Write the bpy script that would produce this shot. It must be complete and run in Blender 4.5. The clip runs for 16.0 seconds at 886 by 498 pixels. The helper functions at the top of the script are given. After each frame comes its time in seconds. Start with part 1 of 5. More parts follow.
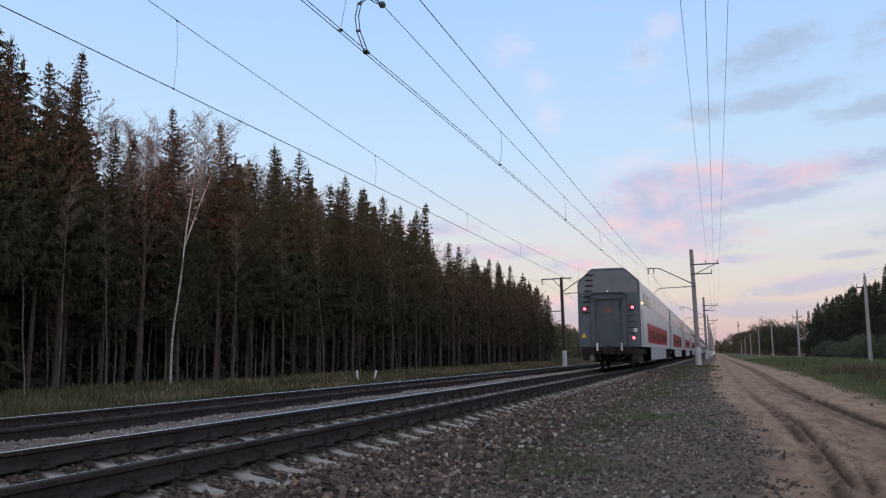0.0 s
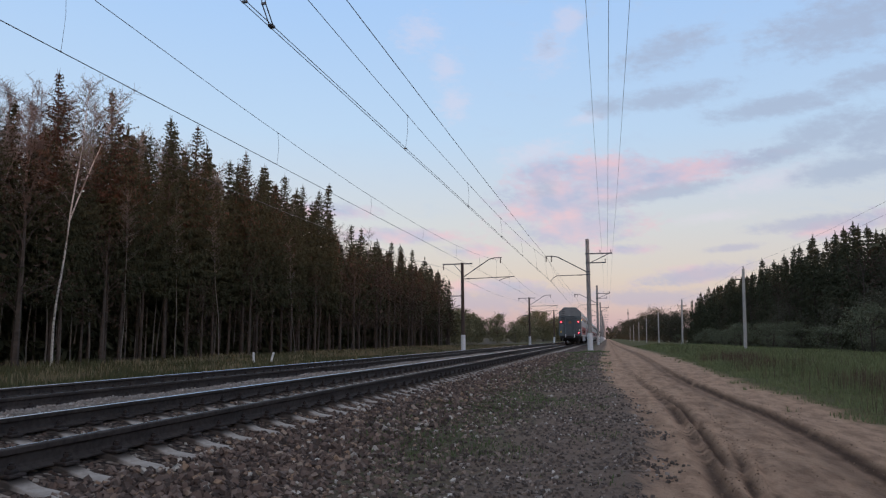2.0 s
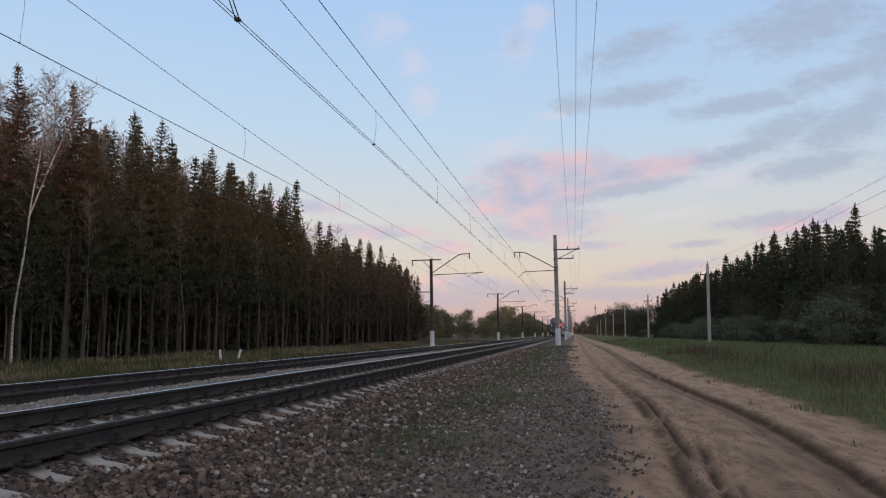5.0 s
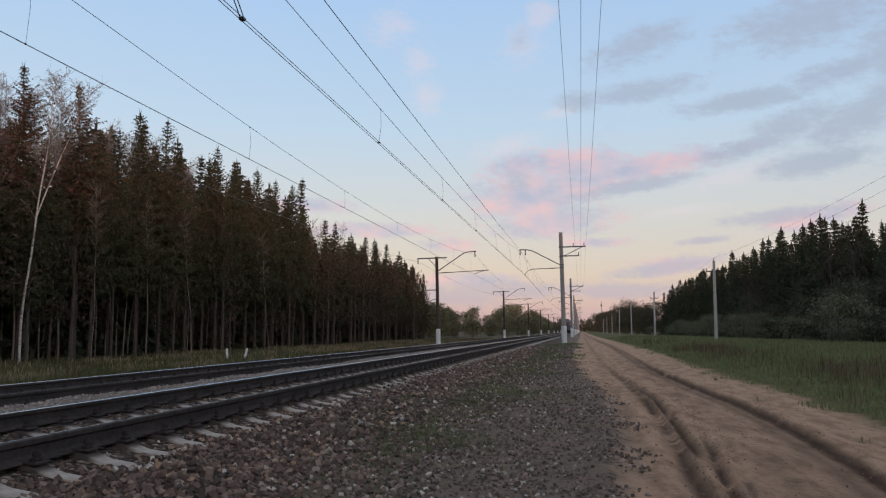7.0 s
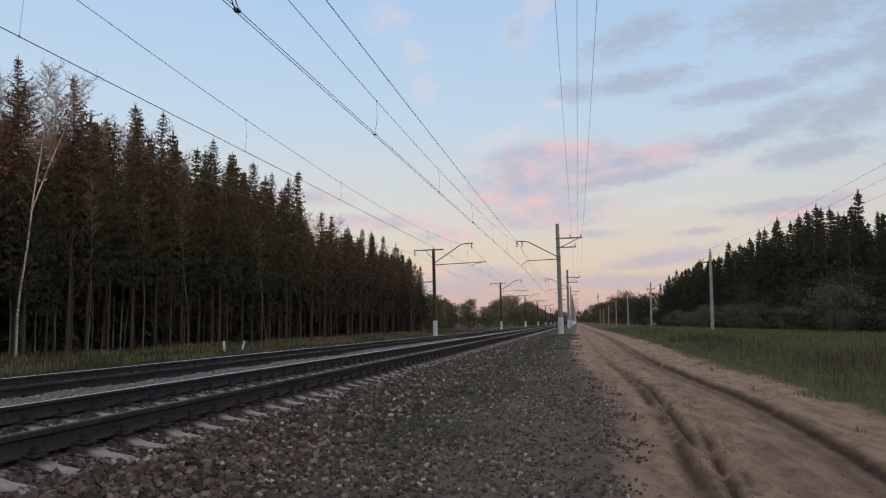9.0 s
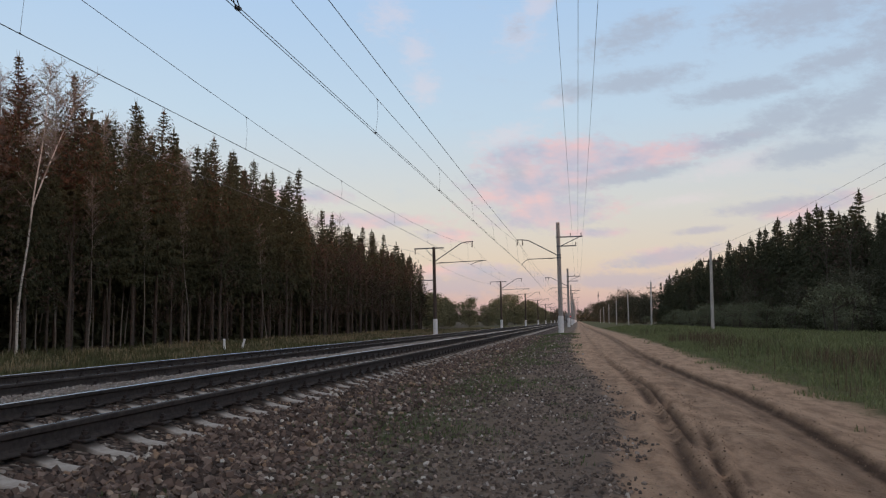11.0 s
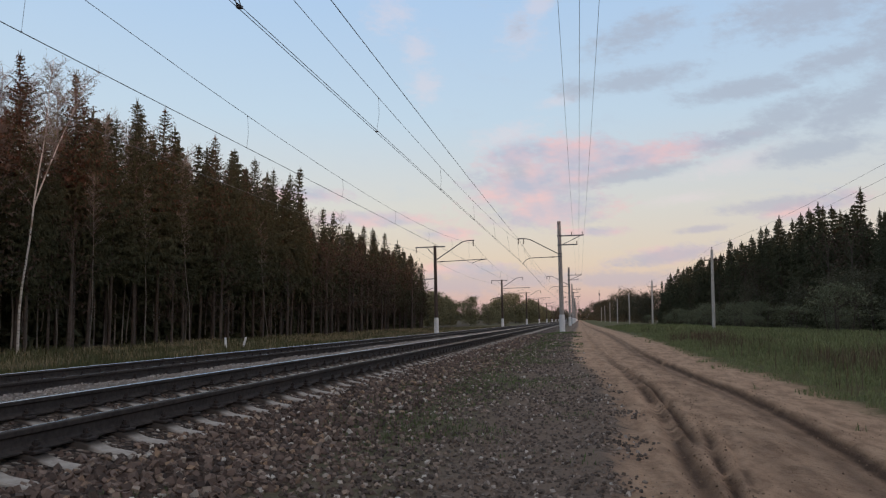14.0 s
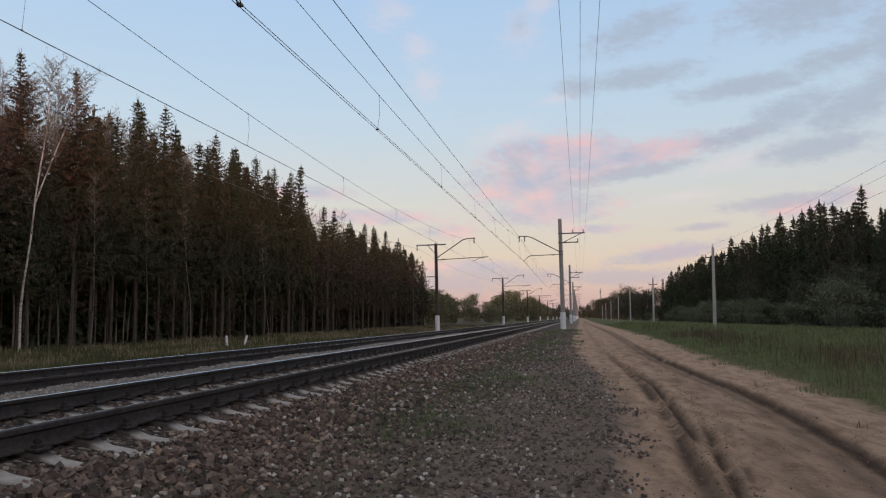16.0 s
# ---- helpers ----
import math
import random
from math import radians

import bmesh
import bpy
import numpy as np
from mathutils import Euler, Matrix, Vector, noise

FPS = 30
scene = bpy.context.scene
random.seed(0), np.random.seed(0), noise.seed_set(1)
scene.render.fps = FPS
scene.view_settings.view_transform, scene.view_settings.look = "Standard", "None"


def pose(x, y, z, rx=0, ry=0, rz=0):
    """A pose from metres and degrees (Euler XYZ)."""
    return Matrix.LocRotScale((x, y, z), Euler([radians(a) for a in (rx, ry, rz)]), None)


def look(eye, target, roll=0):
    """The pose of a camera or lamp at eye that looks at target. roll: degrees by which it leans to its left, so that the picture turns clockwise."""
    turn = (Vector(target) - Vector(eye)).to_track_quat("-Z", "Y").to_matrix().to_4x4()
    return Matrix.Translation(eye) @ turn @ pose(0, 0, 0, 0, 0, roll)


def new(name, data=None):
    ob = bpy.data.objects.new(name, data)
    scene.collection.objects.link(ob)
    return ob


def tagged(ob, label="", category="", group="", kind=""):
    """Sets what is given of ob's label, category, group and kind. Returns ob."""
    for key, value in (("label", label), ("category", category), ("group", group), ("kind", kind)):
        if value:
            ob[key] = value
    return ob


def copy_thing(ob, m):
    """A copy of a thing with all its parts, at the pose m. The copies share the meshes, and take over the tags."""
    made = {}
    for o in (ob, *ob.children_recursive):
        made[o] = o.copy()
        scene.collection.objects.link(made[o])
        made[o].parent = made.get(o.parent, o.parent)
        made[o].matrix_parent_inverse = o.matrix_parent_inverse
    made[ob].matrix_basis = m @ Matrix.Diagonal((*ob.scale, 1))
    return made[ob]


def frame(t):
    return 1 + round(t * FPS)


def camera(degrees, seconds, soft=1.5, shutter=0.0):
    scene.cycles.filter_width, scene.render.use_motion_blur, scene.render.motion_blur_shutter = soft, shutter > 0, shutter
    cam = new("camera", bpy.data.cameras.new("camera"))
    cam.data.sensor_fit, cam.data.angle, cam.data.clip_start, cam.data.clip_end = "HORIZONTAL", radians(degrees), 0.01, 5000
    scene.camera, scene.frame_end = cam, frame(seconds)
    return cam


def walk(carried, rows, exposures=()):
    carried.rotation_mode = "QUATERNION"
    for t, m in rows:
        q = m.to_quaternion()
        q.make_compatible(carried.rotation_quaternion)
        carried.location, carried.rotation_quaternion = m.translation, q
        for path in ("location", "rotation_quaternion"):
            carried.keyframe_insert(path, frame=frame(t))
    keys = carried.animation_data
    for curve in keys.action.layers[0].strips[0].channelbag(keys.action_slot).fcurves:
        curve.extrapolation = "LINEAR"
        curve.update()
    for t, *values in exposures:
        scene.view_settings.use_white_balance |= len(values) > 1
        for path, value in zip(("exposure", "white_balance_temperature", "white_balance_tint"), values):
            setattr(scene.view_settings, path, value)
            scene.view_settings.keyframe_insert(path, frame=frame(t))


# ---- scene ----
cam = camera(61.94, 16.0, 1.25)
# Levels: z = 0 is the sand track beside the railway; the camera stands at EYE.
EYE = 1.38
RAIL, RAIL_FAR = 0.52, 0.38          # top of the rails
NEAR, FAR = -5.15, -9.7   # centre lines of the two tracks
SPAN = 60.4          # from mast to mast
FIRST = 67.2         # the first masts ahead

PATH = [
    (0.0, 20.140, 7.993, 0.086), (0.5, 17.027, 7.610, 0.063), (1.0, 14.926, 7.471, 0.544),
    (1.5, 13.693, 6.841, 0.295), (2.0, 12.442, 6.762, -0.609), (2.5, 11.454, 6.605, -0.657),
    (3.0, 10.564, 6.528, -0.956), (3.5, 9.914, 6.552, -0.678), (4.0, 9.844, 6.541, -0.470),
    (6.5, 10.333, 6.368, -0.003), (7.0, 10.507, 6.317, -0.032), (7.5, 10.543, 6.223, 0.066),
    (8.0, 10.420, 6.128, 0.126), (8.5, 10.379, 5.851, 0.188), (9.0, 10.280, 5.683, 0.226),
    (11.5, 10.304, 5.533, 0.063), (12.0, 10.326, 5.498, 0.095), (12.5, 10.344, 5.488, 0.090),
    (13.0, 10.356, 5.483, 0.098), (13.5, 10.384, 5.479, 0.077), (14.0, 10.375, 5.458, 0.025),
    (14.5, 10.403, 5.429, 0.045), (15.0, 10.406, 5.345, 0.031), (15.5, 10.404, 5.319, 0.016),
    (16.0, 10.452, 5.289, 0.100),
]
walk(cam, [(t, pose(0, 0, EYE, 90 + pitch, roll, yaw)) for t, yaw, pitch, roll in PATH],
     [(0.0, 0.16, 5800, 10), (0.5, 0.08, 5810, 10), (1.5, 0.02, 5850, 10), (3.5, 0.0, 6000, 10), (8.0, 0.0, 6280, 9), (12.5, 0.0, 6400, 9), (16.0, 0.0, 6400, 9)])


# ---- node helpers ----
class Nodes:
    """Short hands for building a node tree."""

    def __init__(self, tree):
        self.t = tree
        self.t.nodes.clear()

    def n(self, kind):
        return self.t.nodes.new(kind)

    def put(self, socket, value):
        if hasattr(value, "links"):
            self.t.links.new(value, socket)
        elif value is not None:
            socket.default_value = value

    def math(self, op, a, b=None, c=None, clamp=False):
        node = self.n("ShaderNodeMath")
        node.operation, node.use_clamp = op, clamp
        for socket, value in zip(node.inputs, (a, b, c)):
            self.put(socket, value)
        return node.outputs[0]

    def smooth(self, v, lo, hi, a=0.0, b=1.0):
        node = self.n("ShaderNodeMapRange")
        node.interpolation_type = "SMOOTHSTEP"
        for socket, value in zip(node.inputs, (v, lo, hi, a, b)):
            self.put(socket, value)
        return node.outputs[0]

    def noise(self, vec, scale, detail=4.0, rough=0.55):
        node = self.n("ShaderNodeTexNoise")
        self.put(node.inputs["Vector"], vec)
        node.inputs["Scale"].default_value, node.inputs["Detail"].default_value = scale, detail
        node.inputs["Roughness"].default_value = rough
        return node.outputs[0]

    def voronoi(self, vec, scale, out="Distance", feature="F1"):
        node = self.n("ShaderNodeTexVoronoi")
        node.feature = feature
        self.put(node.inputs["Vector"], vec)
        node.inputs["Scale"].default_value = scale
        return node.outputs[out]

    def ramp(self, v, stops, kind="LINEAR"):
        node = self.n("ShaderNodeValToRGB")
        node.color_ramp.interpolation = kind
        e = node.color_ramp.elements
        while len(e) < len(stops):
            e.new(0.5)
        for k, (p, c) in zip(e, stops):
            k.position, k.color = p, (*c, 1)
        self.put(node.inputs[0], v)
        return node.outputs[0]

    def mix(self, f, a, b, blend="MIX"):
        node = self.n("ShaderNodeMix")
        node.data_type, node.blend_type = "RGBA", blend
        self.put(node.inputs[0], f)
        for socket, value in ((node.inputs[6], a), (node.inputs[7], b)):
            self.put(socket, (*value, 1) if isinstance(value, tuple) else value)
        return node.outputs[2]

    def scaled(self, vec, x, y, z):
        node = self.n("ShaderNodeVectorMath")
        node.operation = "MULTIPLY"
        self.put(node.inputs[0], vec)
        node.inputs[1].default_value = (x, y, z)
        return node.outputs[0]


# ---- world: a clear evening sky with pink-edged cloud ----
def make_sky():
    world = bpy.data.worlds.new("evening_sky")
    scene.world = world
    world.use_nodes = True
    k = Nodes(world.node_tree)
    way = k.n("ShaderNodeTexCoord").outputs["Generated"]
    sep = k.n("ShaderNodeSeparateXYZ")
    k.put(sep.inputs[0], way)
    x, y, z = sep.outputs
    deg = 180 / math.pi
    az = k.math("MULTIPLY", k.math("ARCTAN2", x, y), deg)
    el = k.math("MULTIPLY", k.math("ARCSINE", z), deg)
    clear = k.ramp(k.math("DIVIDE", k.math("MAXIMUM", el, 0), 90), [
        (0.0, (0.52, 0.37, 0.40)), (0.018, (0.60, 0.43, 0.43)), (0.05, (0.65, 0.525, 0.46)), (0.095, (0.615, 0.58, 0.565)),
        (0.17, (0.495, 0.605, 0.73)), (0.30, (0.38, 0.545, 0.80)), (0.45, (0.40, 0.45, 0.52)), (0.65, (0.47, 0.42, 0.405)), (1.0, (0.46, 0.40, 0.38))])
    # the warm glow lies ahead, the sky behind is cooler
    ahead = k.smooth(k.math("ABSOLUTE", k.math("SUBTRACT", az, 12.0)), 30.0, 120.0)
    cool = k.math("MULTIPLY", ahead, k.smooth(el, 25.0, 0.0))
    clear = k.mix(k.math("MULTIPLY", cool, 0.7), clear, (0.62, 0.61, 0.66))
    off = k.math("ABSOLUTE", k.math("SUBTRACT", az, 135.0))
    off = k.math("MINIMUM", off, k.math("SUBTRACT", 360.0, off))
    glow_mask = k.math("MULTIPLY", k.smooth(off, 85.0, 10.0), k.smooth(el, 30.0, 2.0))
    clear = k.mix(glow_mask, clear, (1.7, 1.25, 1.05))
    flat = k.n("ShaderNodeCombineXYZ")
    k.put(flat.inputs[0], k.math("MULTIPLY", az, 0.06))
    k.put(flat.inputs[1], k.math("MULTIPLY", el, 0.20))
    rough = k.math("SUBTRACT", k.noise(flat.outputs[0], 1.3, 7.0, 0.6), 0.5)
    puffs = k.n("ShaderNodeCombineXYZ")
    k.put(puffs.inputs[0], k.math("ADD", k.math("MULTIPLY", az, 0.085), k.math("MULTIPLY", el, 0.03)))
    k.put(puffs.inputs[1], k.math("MULTIPLY", el, 0.17))
    fine = k.math("SUBTRACT", k.noise(puffs.outputs[0], 5.0, 7.0, 0.62), 0.5)
    wisps = k.math("SUBTRACT", k.noise(puffs.outputs[0], 14.0, 6.0, 0.65), 0.5)
    wobble = k.math("ADD", k.math("MULTIPLY", rough, 1.5), k.math("ADD", k.math("MULTIPLY", fine, 1.7), k.math("MULTIPLY", wisps, 1.5)))

    def bank(clouds, softness):
        total = None
        for a, e, ra, re, tilt, weight in clouds:
            c, s = math.cos(radians(tilt)), math.sin(radians(tilt))
            da, de = k.math("SUBTRACT", az, a), k.math("SUBTRACT", el, e)
            u = k.math("ADD", k.math("MULTIPLY", da, c / ra), k.math("MULTIPLY", de, s / ra))
            v = k.math("ADD", k.math("MULTIPLY", da, -s / re), k.math("MULTIPLY", de, c / re))
            d = k.math("SQRT", k.math("ADD", k.math("MULTIPLY", u, u), k.math("MULTIPLY", v, v)))
            d = k.math("SUBTRACT", weight, d)
            total = d if total is None else k.math("MAXIMUM", total, d)
        return k.smooth(k.math("ADD", total, wobble), -0.45, softness)

    pink = bank(PINK_CLOUDS, 0.75)
    grey = bank(GREY_CLOUDS, 0.85)
    faint = bank(FAINT_CLOUDS, 0.9)
    # thin veils everywhere else in the sky
    veil = k.math("MULTIPLY", k.smooth(k.math("ADD", rough, fine), 0.02, 0.5), k.smooth(el, 1.0, 12.0))
    side = k.smooth(az, -25.0, 10.0, 0.2, 1.15)
    sky = k.mix(k.math("MULTIPLY", k.math("MULTIPLY", veil, side), 0.7), clear, (0.47, 0.53, 0.65))
    blush = k.math("ADD", k.noise(puffs.outputs[0], 2.4, 3.0, 0.5), k.math("MULTIPLY", fine, 0.45))
    rosy = k.ramp(blush, [(0.36, (0.42, 0.41, 0.54)), (0.5, (0.57, 0.45, 0.54)), (0.64, (0.75, 0.47, 0.50))])
    sky = k.mix(k.math("MULTIPLY", pink, 0.92), sky, rosy)
    sky = k.mix(k.math("MULTIPLY", faint, 0.45), sky, (0.74, 0.62, 0.66))
    slate = k.mix(k.smooth(el, 6.0, 12.0), (0.44, 0.395, 0.51), (0.375, 0.405, 0.505))
    sky = k.mix(k.math("MULTIPLY", grey, 0.74), sky, slate)
    # real sky light below it, faint, for the colour of the dusk
    dusk = k.n("ShaderNodeTexSky")
    dusk.sky_type, dusk.sun_disc, dusk.sun_elevation, dusk.sun_rotation = "NISHITA", False, radians(2.5), radians(143.0)
    sky = k.mix(0.06, sky, dusk.outputs[0])
    sky = k.mix(k.smooth(z, 0.0, -0.03), sky, (0.10, 0.10, 0.10))
    back = k.n("ShaderNodeBackground")
    k.put(back.inputs[0], sky)
    back.inputs[1].default_value = 1.0
    k.put(k.n("ShaderNodeOutputWorld").inputs[0], back.outputs[0])


# azimuth, elevation, half width, half height, tilt (degrees), weight
PINK_CLOUDS = [(-3.6, 10.2, 4.2, 2.3, 10, 1.17), (-4.7, 12.4, 2.6, 1.2, 5, 1.12), (-0.4, 12.6, 4.2, 1.1, 2, 1.17), (-0.3, 11, 4, 1.1, 6, 1.12),
               (-2.1, 8.3, 4.4, 1.1, 3, 1.22), (5.5, 12.2, 6, 1, 8, 1.07), (9, 12.6, 3.6, 0.6, 6, 0.98), (16.3, 7.7, 2.6, 0.6, 10, 1.28), (1.3, 6.7, 2.8, 0.35, 0, 0.98),
               (-16.2, 7.7, 5, 0.5, 0, 1.18), (-10, 6.6, 2.2, 0.5, 0, 1.18), (-8.4, 3.9, 3.6, 0.5, 0, 1.18), (6.6, 4.8, 3.6, 0.55, 8, 1.18), (-22, 9.5, 4, 0.6, 0, 0.98)]
FAINT_CLOUDS = [(-11.8, 17.7, 1.3, 1.2, -30, 1.1), (-12.4, 20.5, 1.2, 1.4, 0, 0.9), (-2.8, 23.7, 1.1, 1, 20, 1.1), (-4.2, 21.6, 1.9, 1.8, 0, 0.9), (-14.5, 23.1, 2, 1.6, 10, 0.8),
                (-5.5, 14, 3.2, 1, 15, 0.9), (11.2, 11.2, 4, 1, 10, 0.8), (-1.5, 16.6, 1.6, 0.5, 10, 1.08), (8, 8.9, 3, 0.5, 6, 0.88)]
GREY_CLOUDS = [(6.8, 4.7, 3.4, 0.45, 8, 1.18), (14.1, 8.1, 3, 0.42, 4, 1.28), (9.1, 6.6, 1.6, 0.24, 4, 1.18), (12.8, 13.3, 3.6, 0.7, 16, 1.23), (15.2, 14.4, 3.6, 1, 16, 1.05), (19.6, 14.4, 3.2, 1.3, 22, 1.1),
               (17.2, 21.4, 5.6, 1.9, 8, 1), (18.8, 17.6, 4, 0.9, 10, 1), (22.5, 19, 3.5, 2.4, 20, 1), (16.6, 11.6, 2.8, 0.7, 5, 1.28), (4.4, 20.9, 3.8, 1.3, 12, 0.95), (0.6, 17.3, 2.6, 0.8, 2, 0.9),
               (4.6, 17.7, 4.6, 0.7, 6, 1.18), (12.4, 16.4, 4.2, 0.65, 5, 1.23), (4.2, 10.8, 4.4, 0.45, 8, 1.23), (-4.6, 11.5, 1.4, 0.9, 0, 0.82), (-5.2, 3.1, 5, 0.6, 0, 1.28), (3, 3, 4.4, 0.5, 0, 1.28), (-9.5, 2.7, 4, 0.8, 0, 1.07),
               (-4.3, 21.9, 1.4, 1.2, 10, 0.6), (22, 27, 9, 2.5, 5, 1), (26, 12, 5, 1.6, 14, 0.9)]
make_sky()
low_sun = bpy.data.lights.new("low_sun", "SUN")
low_sun.energy, low_sun.angle, low_sun.color = 1.0, radians(3), (1.0, 0.50, 0.36)
sun_ob = new("low_sun", low_sun)
sun_ob.matrix_world = look((60, -80, 4.4), (0, 0, 0))


# ---- materials ----
def material(name, paint, rough=0.8, metal=0.0, spec=0.3):
    """paint(k, pos) -> (colour, bump height or None, bump distance)."""
    m = bpy.data.materials.new(name)
    m.use_nodes = True
    k = Nodes(m.node_tree)
    pos = k.n("ShaderNodeTexCoord").outputs["Object"]
    out = paint(k, pos)
    colour, bump, depth = out[:3]
    b = k.n("ShaderNodeBsdfPrincipled")
    k.put(b.inputs["Base Color"], (*colour, 1) if isinstance(colour, tuple) else colour)
    k.put(b.inputs["Roughness"], out[3] if len(out) > 3 else rough)
    b.inputs["Metallic"].default_value = metal
    b.inputs["Specular IOR Level"].default_value = spec
    if bump is not None:
        u = k.n("ShaderNodeBump")
        u.inputs["Distance"].default_value = depth
        u.inputs["Strength"].default_value = 0.9
        k.put(u.inputs["Height"], bump)
        k.put(b.inputs["Normal"], u.outputs[0])
    k.put(k.n("ShaderNodeOutputMaterial").inputs[0], b.outputs[0])
    return m


def speckled(name, dark, light, scale, rough=0.8, metal=0.0, depth=0.004, spec=0.3, island=0.0, big=0.35):
    """A surface with grain at two scales; island: how far each loose piece differs."""
    def paint(k, pos):
        a = k.noise(pos, scale, 6.0, 0.6)
        b = k.noise(pos, scale * 0.13, 3.0)
        v = k.math("ADD", k.math("MULTIPLY", a, 1 - big), k.math("MULTIPLY", b, big))
        v = k.smooth(v, 0.28, 0.72)
        if island:
            r = k.n("ShaderNodeNewGeometry").outputs["Random Per Island"]
            v = k.math("ADD", k.math("MULTIPLY", v, 1 - island), k.math("MULTIPLY", r, island))
        return k.mix(v, dark, light), a, depth
    return material(name, paint, rough, metal, spec)


def glow(name, colour, strength):
    m = bpy.data.materials.new(name)
    m.use_nodes = True
    b = m.node_tree.nodes["Principled BSDF"]
    b.inputs["Base Color"].default_value = (*colour, 1)
    b.inputs["Emission Color"].default_value = (*colour, 1)
    b.inputs["Emission Strength"].default_value = strength
    return m


CONCRETE = speckled("mast_concrete", (0.22, 0.20, 0.19), (0.40, 0.37, 0.35), 9.0)
PALEPOLE = speckled("weathered_pole", (0.34, 0.32, 0.30), (0.54, 0.51, 0.48), 7.0)
RUST = speckled("brown_mast", (0.045, 0.032, 0.028), (0.10, 0.075, 0.065), 12.0, 0.85)
LIME = speckled("limewash", (0.62, 0.62, 0.63), (0.82, 0.82, 0.83), 6.0)
STEEL = speckled("galvanised_steel", (0.10, 0.10, 0.11), (0.19, 0.19, 0.20), 14.0, 0.6, 0.4)
WIRE = speckled("dull_wire", (0.09, 0.092, 0.10), (0.17, 0.17, 0.18), 20.0, 0.6, 0.3)
PORCELAIN = speckled("insulator_glaze", (0.06, 0.035, 0.03), (0.11, 0.07, 0.06), 20.0, 0.3)
RAILSIDE = speckled("rail_rust", (0.036, 0.031, 0.030), (0.080, 0.067, 0.061), 16.0, 0.85, spec=0.12)
RAILTOP = speckled("polished_rail_head", (0.60, 0.585, 0.57), (0.78, 0.76, 0.74), 8.0, 0.22, 1.0, 0.0005)
CLIP = speckled("fastening_rust", (0.016, 0.013, 0.013), (0.05, 0.038, 0.034), 30.0, 0.8)


def stone_paint(k, pos):
    r = k.n("ShaderNodeNewGeometry").outputs["Random Per Island"]
    a = k.noise(pos, 40.0, 5.0, 0.6)
    red = k.ramp(r, [(0.0, (0.056, 0.040, 0.034)), (0.35, (0.130, 0.092, 0.075)), (0.62, (0.205, 0.142, 0.114)), (0.80, (0.27, 0.20, 0.165)), (0.90, (0.40, 0.27, 0.175)), (0.945, (0.44, 0.38, 0.325)), (1.0, (0.72, 0.67, 0.60))])
    grey = k.ramp(r, [(0.0, (0.085, 0.070, 0.060)), (0.4, (0.165, 0.137, 0.117)), (0.65, (0.23, 0.193, 0.165)), (0.82, (0.31, 0.265, 0.23)), (0.92, (0.43, 0.355, 0.315)), (1.0, (0.66, 0.615, 0.56))])
    sep = k.n("ShaderNodeSeparateXYZ")
    k.put(sep.inputs[0], pos)
    mixed = k.math("ADD", sep.outputs[0], k.math("MULTIPLY", k.noise(pos, 0.8), 1.2))
    c = k.mix(k.smooth(mixed, -2.2, -0.4, 0.0, 0.65), red, grey)
    c = k.mix(k.smooth(sep.outputs[0], -6.3, -6.7), c, k.mix(0.5, grey, (0.50, 0.46, 0.43)))
    return k.mix(k.math("MULTIPLY", a, 0.5), c, (0.055, 0.043, 0.037)), a, 0.006


def sleeper_paint(k, pos):
    """Pale concrete, darker round the rail seats."""
    sep = k.n("ShaderNodeSeparateXYZ")
    k.put(sep.inputs[0], pos)
    a, b = k.noise(pos, 14.0, 6.0, 0.6), k.noise(pos, 3.0, 4.0)
    c = k.mix(k.smooth(k.math("ADD", k.math("MULTIPLY", a, 0.6), k.math("MULTIPLY", b, 0.4)), 0.3, 0.7), (0.28, 0.25, 0.225), (0.48, 0.44, 0.40))
    seat = k.math("ABSOLUTE", k.math("SUBTRACT", k.math("ABSOLUTE", sep.outputs[0]), 0.797))
    seat_dark = k.smooth(k.math("ADD", seat, k.math("MULTIPLY", k.math("SUBTRACT", b, 0.5), 0.2)), 0.32, 0.2, 0.0, 0.88)
    return k.mix(seat_dark, c, (0.04, 0.032, 0.028)), a, 0.004


SLEEPER = material("sleeper_concrete", sleeper_paint, 0.95, 0.0, 0.08)
STONE = material("ballast_stone", stone_paint, 0.85)


